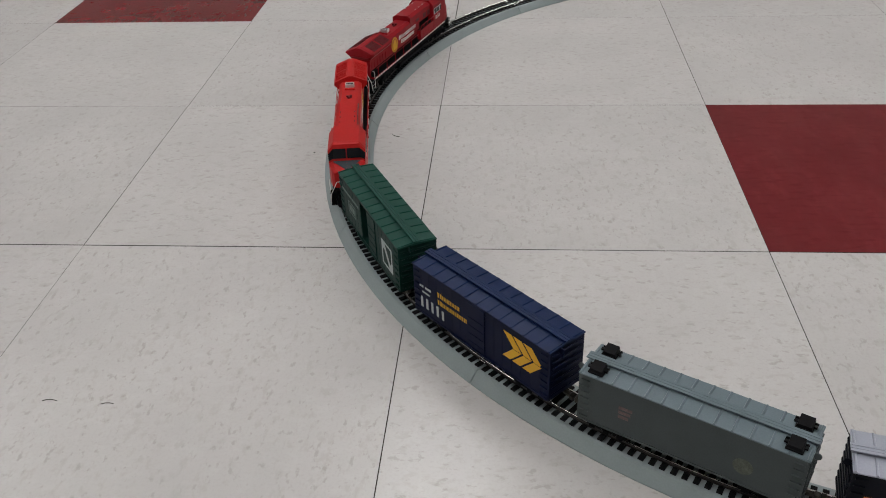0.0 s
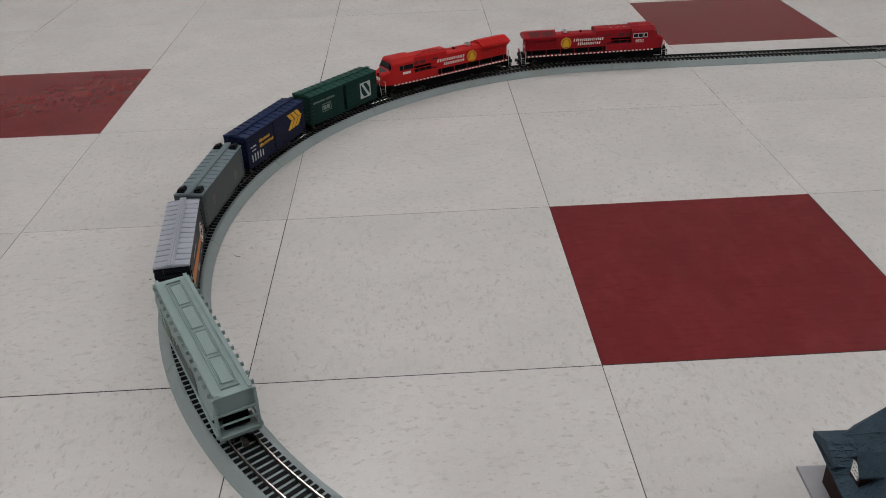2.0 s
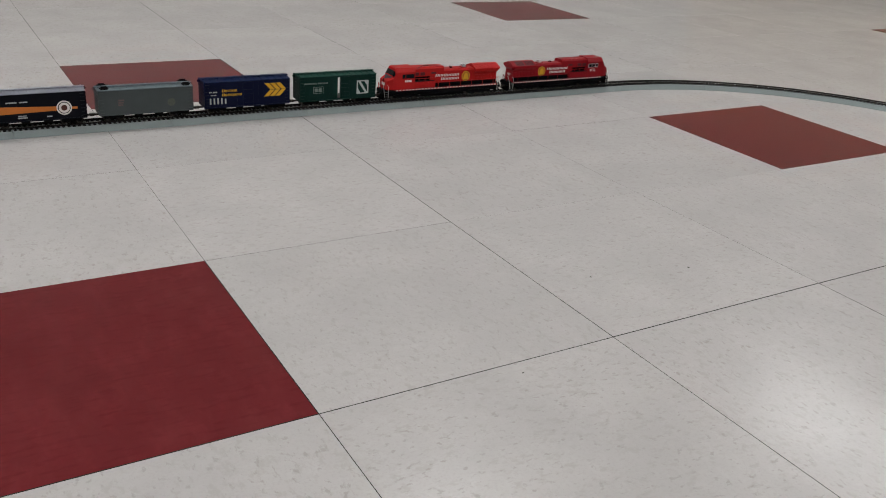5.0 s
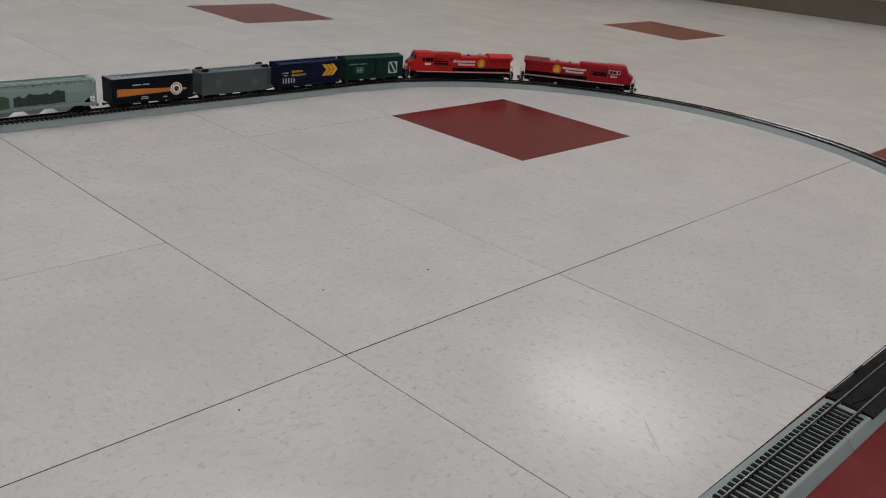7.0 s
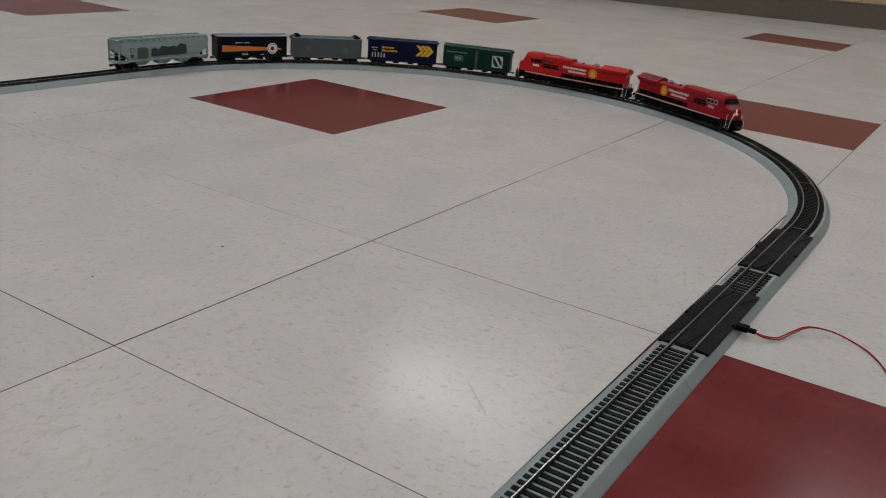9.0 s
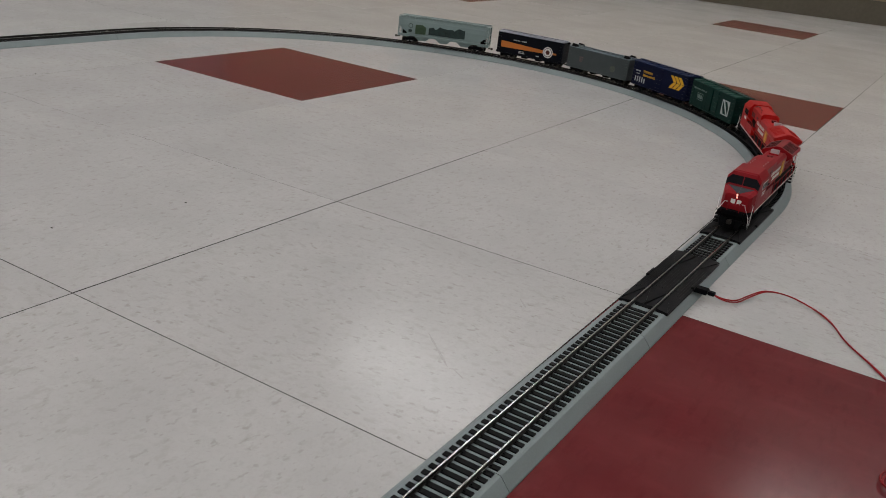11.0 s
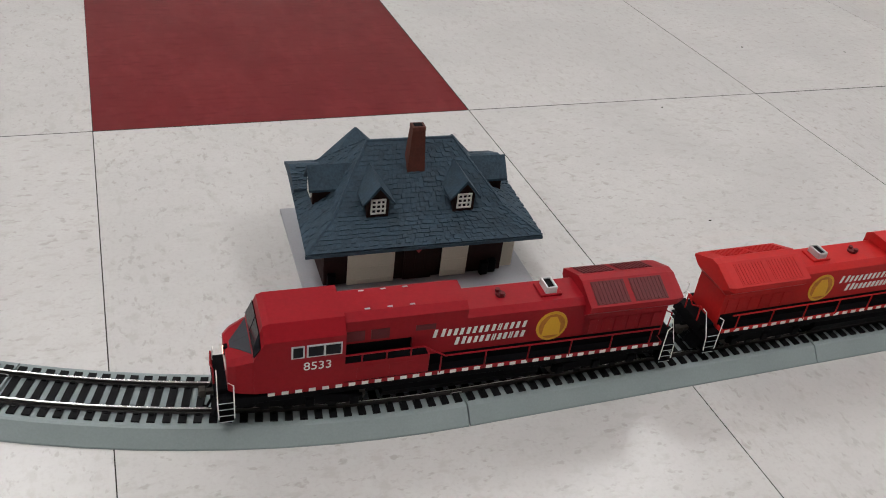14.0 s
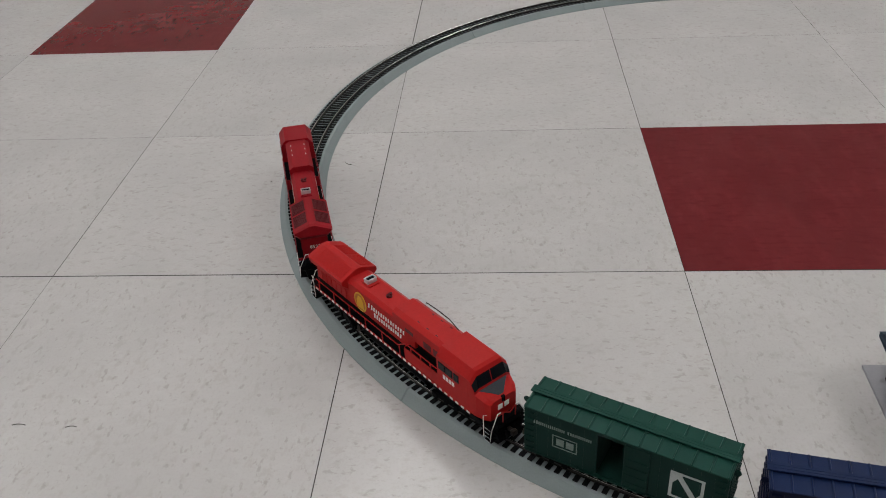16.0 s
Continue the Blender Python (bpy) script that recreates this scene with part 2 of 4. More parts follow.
def lettering(name, text, size, m, mat, parent):
    c = bpy.data.curves.new(name, "FONT")
    c.body, c.size, c.extrude, c.align_x = text, size * MM, 0.00005, "CENTER"
    tmp = bpy.data.objects.new(name, c)
    scene.collection.objects.link(tmp)
    me = bpy.data.meshes.new_from_object(tmp.evaluated_get(bpy.context.evaluated_depsgraph_get()))
    bpy.data.objects.remove(tmp)
    me.materials.clear()
    me.materials.append(mat)
    ob = new(name, me)
    ob.parent = parent
    ob.matrix_local = m
    return ob


# ---- floor ----
RED_TILES = {(0, 0), (4, 1), (-3, 2), (1, 3), (5, 5), (2, -2), (9, 3), (6, -1), (11, 0)}
EAST, WEST, SOUTH, NORTH, HIGH = 6.7, -3.9, -3.4, 5.4, 2.5
floor = tagged(new("floor"), "pale speckled vinyl tile floor with scattered dark red tiles", "floor", kind="structure")
bm = bmesh.new()
box(bm, WEST * 1000, EAST * 1000, SOUTH * 1000, NORTH * 1000, -60, -0.16)
part("bed", bm, adhesive, floor)


def tile_mesh(name, mat):
    b = bmesh.new()
    h = TILE * 500 - 0.27
    loft(b, [[(-h, -h, -3), (h, -h, -3), (h, h, -3), (-h, h, -3)], [(-h, -h, -0.12), (h, -h, -0.12), (h, h, -0.12), (-h, h, -0.12)],
             [(-h + 0.12, -h + 0.12, 0), (h - 0.12, -h + 0.12, 0), (h - 0.12, h - 0.12, 0), (-h + 0.12, h - 0.12, 0)]])
    me = bpy.data.meshes.new(name)
    bmesh.ops.recalc_face_normals(b, faces=b.faces)
    b.to_mesh(me)
    b.free()
    me.materials.append(mat)
    return me


pale_tile, red_tile = tile_mesh("tile", pale_vinyl), tile_mesh("tile", red_vinyl)
rt = random.Random(5)
far = []
for i in range(-12, 22):
    for j in range(-11, 22):
        near_here = -5 <= i < 13 and -4 <= j < 9
        if near_here:
            ob = new("tile", red_tile if (i, j) in RED_TILES else pale_tile)
            ob.parent = floor
            ob.matrix_local = pose((i + 0.5) * TILE + (-0.00025 if i < -1 else 0.0006 if i >= 2 else 0) + rt.uniform(-1, 1) * 0.00028, (j + 0.5) * TILE + (0.0007 if j >= 0 else -0.0003 if j < -1 else 0) + rt.uniform(-1, 1) * 0.00028, rt.uniform(-1, 0) * 0.00004,
                                   0, 0, 90 * ((i + j) % 2) + rt.uniform(-0.02, 0.02))
        else:
            far.append((i, j))
bm = bmesh.new()
for i, j in far:
    box(bm, i * 304.8 + 0.3, (i + 1) * 304.8 - 0.3, j * 304.8 + 0.3, (j + 1) * 304.8 - 0.3, -3, 0)
part("outer_tiles", bm, pale_vinyl, floor)["kind"] = "stuff"

# ---- room ----
def wall(name, x0, x1, y0, y1, mat, label):
    b = bmesh.new()
    box(b, x0 * 1000, x1 * 1000, y0 * 1000, y1 * 1000, 0, HIGH * 1000)
    return tagged(part(name, b, mat), label, "wall", kind="structure")


# added out-of-view walls; the near, pale north one brightens the far floor
wall("wall_west", WEST - 0.15, WEST, SOUTH - 0.15, NORTH + 0.15, wall_paint, "plain off-white wall added out of view to close the room")
wall("wall_south", WEST, EAST, SOUTH - 0.15, SOUTH, wall_paint, "plain off-white wall added out of view to close the room")
wall("wall_north", WEST, EAST, NORTH, NORTH + 0.15, wall_paint, "plain off-white wall added out of view to close the room")
wall("wall_east", EAST, EAST + 0.15, SOUTH - 0.15, NORTH + 0.15, wall_paint, "wall behind pale wooden panelling and dark base")
cabinets = tagged(new("low_cabinet_row"), "row of low pale wooden cabinets with dark toe kick", "cabinet")
cabinets.matrix_basis = pose(4.39, 0.40, 0, 0, 0, 16)
bm = bmesh.new()
box(bm, 8, 560, -2600, 2600, 0.05, 98)
part("toe_kick", bm, dark_base, cabinets, "dark recessed toe kick")
bm = bmesh.new()
box(bm, 16, 570, -2600, 2600, 98, 860)
part("carcass", bm, wood_panel, cabinets)
for k in range(9):
    b = bmesh.new()
    box(b, 0, 16, -2590 + k * 576, -2590 + k * 576 + 570, 101, 850, 1.5)
    part("cabinet_door", b, wood_panel, cabinets)
bm = bmesh.new()
box(bm, -15, 590, -2615, 2615, 861, 900, 4)
part("worktop", bm, wall_paint, cabinets, "pale worktop")
bm = bmesh.new()
box(bm, WEST * 1000 - 150, EAST * 1000 + 150, SOUTH * 1000 - 150, NORTH * 1000 + 150, HIGH * 1000, HIGH * 1000 + 60)
tagged(part("ceiling", bm, ceiling_white), "plain white suspended ceiling", "ceiling", kind="structure")


def ceiling_light():
    root = tagged(new("ceiling_light"), "recessed fluorescent ceiling light with white diffuser", "ceiling light", "ceiling lights")
    b = bmesh.new()
    for q in ((-310, 310, -610, -585), (-310, 310, 585, 610), (-310, -285, -585, 585), (285, 310, -585, 585)):
        box(b, *q, -22, 0)
    part("frame", b, white_paint, root)
    b = bmesh.new()
    box(b, -285, 285, -585, 585, -14, -4)
    part("diffuser", b, diffuser_glow, root, "glowing diffuser")
    return root


first = ceiling_light()
for i, lx in enumerate((-2.97, -0.53, 1.91, 4.33)):
    for j, ly in enumerate((-0.7, 1.80)):
        m = pose(lx, ly, HIGH)
        if i == j == 0:
            first.matrix_basis = m
        else:
            copy_thing(first, m)
bm = bmesh.new()
loft(bm, [[(-1700, 1190, 0.1), (-1690, 1155, 0.1), (-1690, 1155, 0.5), (-1700, 1190, 0.5)], [(-1080, 1378, 0.1), (-1070, 1343, 0.1), (-1070, 1343, 0.5), (-1080, 1378, 0.5)]])
tagged(part("floor_tape", bm, blue_tape), "strip of blue tape stuck on the tile floor", "tape")

# ---- track: oval of sectional track ----
XL, XR, CY, R = 0.174, 1.284, 0.2435, 0.5705
RUN = XR - XL
LAP = 2 * RUN + 2 * math.pi * R
LOW = 0.88  # upright scale of the track profile
RAIL_TOP = 0.0139 * LOW


LEAN = -0.4  # the whole oval lies a little askew to the tiles
ASKEW = pose(XL, CY, 0) @ pose(0, 0, 0, 0, 0, LEAN) @ pose(-XL, -CY, 0)


def on_oval(s):
    """Point and heading (degrees) at the way s along the oval, clockwise from its north-west corner."""
    s %= LAP
    if s < RUN:
        return XL + s, CY + R, 0.0
    s -= RUN
    if s < math.pi * R:
        a = math.pi / 2 - s / R
        return XR + R * math.cos(a), CY + R * math.sin(a), math.degrees(a) - 90
    s -= math.pi * R
    if s < RUN:
        return XR - s, CY - R, 180.0
    s -= RUN
    a = -math.pi / 2 - s / R
    return XL + R * math.cos(a), CY + R * math.sin(a), math.degrees(a) - 90


def on_track(s):
    x, y, h = on_oval(s)
    p = ASKEW @ Vector((x, y, 0))
    return p.x, p.y, h + LEAN


ROADBED = [(-25.2, 0.05), (25.2, 0.05), (25.0, 1.2), (18.8, 9.3), (17.4, 9.8), (-17.4, 9.8), (-18.8, 9.3), (-25.0, 1.2)]
tie_bm = bmesh.new()
box(tie_bm, -1.9, 1.9, -15.6, 15.6, 8.5, 10.9)
for sy in (-1, 1):
    for gy in (7.4, 11.0):
        box(tie_bm, -1.0, 1.0, sy * gy - 0.6, sy * gy + 0.6, 10.9, 11.7)
bmesh.ops.scale(tie_bm, vec=(1, 1, LOW), verts=tie_bm.verts)
tie_data = bpy.data.meshes.new("tie")
tie_bm.to_mesh(tie_data)
tie_bm.free()
tie_data.materials.append(tie_black)


def rail_profile(y):
    return [(y - 1.3, 10.8), (y + 1.3, 10.8), (y + 0.35, 11.6), (y + 0.75, 13.2), (y + 0.55, 13.9), (y - 0.55, 13.9), (y - 0.75, 13.2), (y - 0.35, 11.6)]


def swept(bm, prof, curve, length, ends=0.15):
    """The profile along a straight, or along an arc that turns right, of that length in millimetres."""
    n = 10 if curve else 1
    rings = []
    for k in range(n + 1):
        s = ends + (length - 2 * ends) * k / n
        if curve:
            a = s / (R * 1000)
            rr = R * 1000
            rings.append([((rr + y) * math.sin(a), (rr + y) * math.cos(a) - rr, z) for y, z in prof])
        else:
            rings.append([(s, y, z) for y, z in prof])
    return loft(bm, rings)


def track_section(curve, length, skip=(0, 0), kind_label=""):
    root = tagged(new("track_section"), kind_label, "model track", "track sections")
    part("roadbed", swept(bmesh.new(), ROADBED, curve, length, 0.35), roadbed_grey, root)
    for y in (-9.0, 9.0):
        bar = part("rail", swept(bmesh.new(), rail_profile(y), curve, length, 0.1), rail_side, root, "dark rail with a polished head")
        head = [(y - 0.6, 13.3), (y + 0.6, 13.3), (y + 0.6, 13.85), (y + 0.4, 14.05), (y - 0.4, 14.05), (y - 0.6, 13.85)]
        part("rail_head", swept(bmesh.new(), head, curve, length, 0.1), rail_metal, bar, "polished metal rail head")
    n = round(length / 7.05)
    for k in range(n):
        s = (k + 0.5) * length / n
        if skip[0] < s < skip[1]:
            continue
        ob = new("tie", tie_data)
        ob.parent = root
        if curve:
            a = s / (R * 1000)
            ob.matrix_local = pose(R * math.sin(a), R * math.cos(a) - R, 0, 0, 0, -math.degrees(a))
        else:
            ob.matrix_local = pose(s * MM, 0, 0)
    for y in (-9.0, 9.0):
        b = bmesh.new()
        box(b, 0.2, 6.5, y - 1.5, y + 1.5, 10.3, 12.4, 0.2)
        part("rail_joiner", b, rail_metal, root)
    b = bmesh.new()
    box(b, 0.3, 1.5, -7.2, 7.2, 9.6, 11.0, 0.2)
    part("end_sill", b, roadbed_grey, root)
    return root


TALL[0] = LOW
curved = track_section(True, math.pi * R * 1000 / 8, kind_label="curved model track section with grey plastic roadbed on the floor")
straight = track_section(False, RUN * 200, kind_label="straight model track section with grey plastic roadbed on the floor")


def rerailer():
    """A straight with a black plate over its middle: outer wings down to the roadbed's foot, and a ridged plate between the rails."""
    root = track_section(False, RUN * 200, (22, 176), "straight model track section with black rerailer plates on grey roadbed")
    x0, x1 = 25.0, 173.0
    for way in (1, -1):
        b = bmesh.new()
        i, o = way * 10.4, way * 20.6
        loft(b, [[(x0, i, 9), (x1, i, 9), (x1, o, 9), (x0, o, 9)], [(x0, i, 13.2), (x1, i, 13.2), (x1, o, 11.6), (x0, o, 11.6)]])
        # raised guides that slope in towards the rail
        for a0, a1, c0, c1 in ((x0 + 1, x0 + 7, x0 + 34, x0 + 40), (x1 - 7, x1 - 1, x1 - 40, x1 - 34)):
            loft(b, [[(a0, way * 19.6, 11), (a1, way * 19.6, 11), (c1, i, 12.5), (c0, i, 12.5)], [(a0, way * 19.6, 13.0), (a1, way * 19.6, 13.0), (c1, i, 14.0), (c0, i, 14.0)]])
        for k in range(4):
            y = way * (12.0 + 2.1 * k)
            box(b, x0 + 46 - 4 * k, x1 - 46 + 4 * k, y - 0.3, y + 0.3, 11.5, 13.4 - 0.32 * k)
        box(b, (x0 + x1) / 2 - 9, (x0 + x1) / 2 + 9, *sorted((way * 18.6, way * 21.4)), 10, 13.6, 0.5)
        part("side_plate", b, plate_black, root, "moulded black side plate")
    b = bmesh.new()
    loft(b, [[(x0, -7.3, 9), (x1, -7.3, 9), (x1, 7.3, 9), (x0, 7.3, 9)], [(x0 + 2, -7.3, 12.6), (x1 - 2, -7.3, 12.6), (x1 - 2, 7.3, 12.6), (x0 + 2, 7.3, 12.6)]])
    for p, q in ((x0 + 2, 1), (x1 - 2, -1)):
        for way in (1, -1):
            loft(b, [[(p, way * 0.6, z), (p + q * 5, way * 0.6, z), (p + q * 36, way * 7.1, z), (p + q * 31, way * 7.1, z)] for z in (12.5, 13.8)])
    for k in range(5):
        box(b, x0 + 46, x1 - 46, -5.2 + 2.6 * k - 0.3, -5.2 + 2.6 * k + 0.3, 12.5, 13.0)
    part("centre_plate", b, plate_black, root, "ridged black plate between the rails")
    return root


rerail = rerailer()
TALL[0] = 1.0
section_arc = math.pi * R / 8
for k in range(5):
    m = ASKEW @ pose(XL + k * RUN / 5, CY + R, 0)
    if k == 0:
        straight.matrix_basis = m
    else:
        copy_thing(straight, m)
for k in range(3):
    copy_thing(straight, ASKEW @ pose(XR - (k + 2) * RUN / 5, CY - R, 0, 0, 0, 180))
rerail.matrix_basis = ASKEW @ pose(XR, CY - R, 0, 0, 0, 180)
copy_thing(rerail, ASKEW @ pose(XR - RUN / 5, CY - R, 0, 0, 0, 180))
for half, start in enumerate((RUN, 2 * RUN + math.pi * R)):
    for k in range(8):
        x, y, h = on_track(start + k * section_arc + 1e-6)
        if half == k == 0:
            curved.matrix_basis = pose(x, y, 0, 0, 0, h)
        else:
            copy_thing(curved, pose(x, y, 0, 0, 0, h))

# power lead
lead = tagged(new("power_lead"), "red two-strand power lead plugged into the black track plate", "cable")
bm = bmesh.new()
box(bm, 955, 964, -364, -348, 6, 10.5, 0.8)
box(bm, 957, 962, -370, -364, 6.2, 9.6, 0.6)
part("plug", bm, black_plastic, lead, "black plug")
WAY = ((960, -368, 7.5), (963, -376, 4.5), (973, -386, 2.5), (990, -393, 4), (1008, -403, 6), (1015, -422, 5), (1008, -446, 2), (990, -462, 1.6), (960, -478, 1.6),
       (925, -505, 1.6), (890, -525, 1.6), (840, -532, 1.6), (796, -531, 1.6), (774, -524, 2.5), (762, -528, 3), (770, -545, 1.6), (800, -580, 1.6))
for o in (-0.8, 0.8):
    bm = bmesh.new()
    pts = []
    for k in range(len(WAY) - 1):
        p0, p1, p2, p3 = (Vector(WAY[min(max(k + d, 0), len(WAY) - 1)]) for d in (-1, 0, 1, 2))
        for u in (0, 0.25, 0.5, 0.75):
            q = 0.5 * (2 * p1 + (p2 - p0) * u + (2 * p0 - 5 * p1 + 4 * p2 - p3) * u * u + (3 * p1 - p0 - 3 * p2 + p3) * u ** 3)
            pts.append((q.x + o * math.sin(k * 1.1 + u), q.y + o, q.z + o * 0.4))
    rod(bm, pts, 0.65)
    part("strand", bm, wire_red, lead)


# ---- rolling stock, each with x forward and z = 0 on the rail tops ----
def bogie(parent, x, axles, spacing, radius, frame_mat=black_plastic):
    """A truck under the car at x: side frames, bolster, axles with wheels."""
    root = new("bogie")
    root.parent = parent
    root.matrix_local = pose(x * MM, 0, 0)
    half = spacing * (axles - 1) / 2
    for sy in (-1, 1):
        b = bmesh.new()
        y0, y1 = sorted((sy * 11.2, sy * 13.4))
        loft(b, [[(-half - 4, y, 4.4), (half + 4, y, 4.4), (half + 4, y, 8), (half * 0.5, y, 9.6), (-half * 0.5, y, 9.6), (-half - 4, y, 8)] for y in (y0, y1)])
        for k in range(axles):
            ax = -half + k * spacing
            box(b, ax - 2.2, ax + 2.2, *sorted((sy * 12.8, sy * 14.4)), 3.4, 8.2, 0.3)
            if k:
                box(b, ax - spacing / 2 - 2, ax - spacing / 2 + 2, *sorted((sy * 13, sy * 14)), 2.6, 5.4, 0.2)
        part("side_frame", b, frame_mat, root)
    b = bmesh.new()
    box(b, -half - 2, half + 2, -11, 11, 6, 8.6)
    part("bolster", b, frame_mat, root)
    for k in range(axles):
        ax = -half + k * spacing
        b = bmesh.new()
        rod(b, [(ax, -11, radius), (ax, 11, radius)], 1.1)
        for sy in (-1, 1):
            disc(b, ax, sy * 7.0, radius, radius, sy * 2.6, 18)
            disc(b, ax, sy * 6.4, radius, radius + 0.7, sy * 0.7, 18)
        part("wheelset", b, wheel_metal, root, "dark metal wheelset")
    return root


def coupler(parent, x, way):
    b = bmesh.new()
    box(b, *sorted((x, x + way * 7)), -1.4, 1.4, 7.2, 9.6, 0.3)
    box(b, *sorted((x + way * 6, x + way * 9.5)), -2.6, 2.2, 6.4, 10.4, 0.5)
    part("coupler", b, wheel_metal, parent, "dark knuckle coupler")


def running_board(parent, length, z, mat):
    b = bmesh.new()
    for y in (-2.3, 0, 2.3):
        box(b, -length / 2, length / 2, y - 1.0, y + 1.0, z + 0.5, z + 1.3)
    for k in range(7):
        x = -length / 2 + 4 + (length - 8) * k / 6
        box(b, x - 0.6, x + 0.6, -2.8, 2.8, z - 0.8, z + 0.5)
    part("running_board", b, mat, parent)


def ladder(parent, x, side, y, z0, z1, n, mat, wide=7):
    b = bmesh.new()
    for k in range(n):
        z = z0 + (z1 - z0) * (k + 0.5) / n
        box(b, x - wide / 2, x + wide / 2, *sorted((side * y, side * (y + 1.0))), z - 0.35, z + 0.35)
    part("ladder", b, mat, parent)


def end_ribs(parent, x, way, half, z0, z1, n, mat):
    b = bmesh.new()
    for k in range(n):
        z = z0 + (z1 - z0) * (k + 0.5) / n
        box(b, *sorted((x, x + way * 0.9)), -half + 1.5, half - 1.5, z - 1.1, z + 1.1, 0.4)
    part("end_panel", b, mat, parent)


def boxcar(name, label, length, half, side_mat, roof_mat, top, ribs, doors=True, open_door=False, group="freight cars"):
    """A house car: body, ribbed low-gable roof, running board, doors, ladders, ends, underframe, trucks and couplers."""
    root = tagged(new(name), label, "model train car", group)
    hl = length / 2
    low, eave = 9.5, top - 2.6
    b = bmesh.new()
    if open_door:
        for x0, x1 in ((-hl, -2), (16, hl)):
            along(b, [(x, [(-half, low), (half, low), (half, eave), (-half, eave)]) for x in (x0, x1)])
        for z0, z1 in ((low, low + 2), (eave - 2.5, eave)):
            box(b, -2, 16, -half, half, z0, z1)
    else:
        along(b, [(x, [(-half, low), (half, low), (half, eave), (-half, eave)]) for x in (-hl, hl)])
    part("body", b, side_mat, root)
    b = bmesh.new()
    roof = [(-half - 0.5, eave), (half + 0.5, eave), (half + 0.5, eave + 0.8), (0, top - 0.6), (-half - 0.5, eave + 0.8)]
    along(b, [(-hl - 0.4, roof), (hl + 0.4, roof)])
    for k in range(ribs + 1):
        x = -hl + 1 + (length - 2) * k / ribs
        for sy in (-1, 1):
            loft(b, [[(x - 0.9, sy * 3.2, top - 1.0), (x + 0.9, sy * 3.2, top - 1.0), (x + 0.9, sy * (half + 0.4), eave + 0.6), (x - 0.9, sy * (half + 0.4), eave + 0.6)],
                     [(x - 0.4, sy * 3.2, top - 0.1), (x + 0.4, sy * 3.2, top - 0.1), (x + 0.4, sy * (half + 0.2), eave + 1.5), (x - 0.4, sy * (half + 0.2), eave + 1.5)]])
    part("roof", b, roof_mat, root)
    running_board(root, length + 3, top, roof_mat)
    for way in (-1, 1):
        end_ribs(root, way * hl, way, half, low + 1, eave - 1, 7, side_mat)
        b = bmesh.new()
        rod(b, [(way * (hl + 2.2), 7, top - 10), (way * (hl + 2.2), 7, top - 2)], 0.4)
        disc(b, way * (hl + 2.2), 7, top - 4, 2.4, 0.6, 12)
        part("brake_wheel", b, side_mat, root)
        coupler(root, way * (hl - 1), way)
        for sy in (-1, 1):
            ladder(root, way * (hl - 4.5) * 1.0, sy, half, low + 1, eave - 1, 7, side_mat, 6)
    for sy in (-1, 1):
        b = bmesh.new()
        box(b, -hl + 1, hl - 1, *sorted((sy * half, sy * (half + 0.5))), low - 0.6, low + 1.0)
        box(b, -hl + 1, hl - 1, *sorted((sy * half, sy * (half + 0.5))), eave - 1.2, eave - 0.1)
        part("side_sill", b, side_mat, root)
        for k in range(15):
            x = -hl + 9 + (length - 18) * k / 14
            if doors and abs(x) > 12:
                b = bmesh.new()
                box(b, x - 0.25, x + 0.25, *sorted((sy * half, sy * (half + 0.18))), low + 1, eave - 1)
                part("rib", b, side_mat, root)
        if doors:
            b = bmesh.new()
            shift = (11.5 if sy < 0 else -11) if open_door else 0
            box(b, -8.5 + shift, 8.5 + shift, *sorted((sy * half, sy * (half + 0.9))), low + 1.2, eave - 1.5, 0.2)
            for k in range(4):
                z = low + 5 + k * 7
                box(b, -7.5 + shift, 7.5 + shift, *sorted((sy * (half + 0.9), sy * (half + 1.3))), z, z + 1.0)
            d = part("door", b, side_mat, root)
            b = bmesh.new()
            box(b, -19, 27, *sorted((sy * half, sy * (half + 1.5))), low - 0.2, low + 0.9)
            part("door_track", b, side_mat, root)
    b = bmesh.new()
    box(b, -hl + 3, hl - 3, -4, 4, 6.5, 9.6)
    for x in (-18, 12):
        box(b, x, x + 12, -10, 10, 4.5, 9.5, 0.8)
    part("underframe", b, black_plastic, root, "black underframe")
    trucks = [bogie(root, way * (hl - 21), 2, 20, 5.2) for way in (-1, 1)]
    return root, trucks, hl - 21


def both_sides(draw):
    for side in (-1, 1):
        draw(side)


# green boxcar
GREEN, green_trucks, green_d = boxcar("green_boxcar", "dark green boxcar with white lettering and an open door", 138, 16, green_side_shaded, green_roof, 52, 12, True, True)


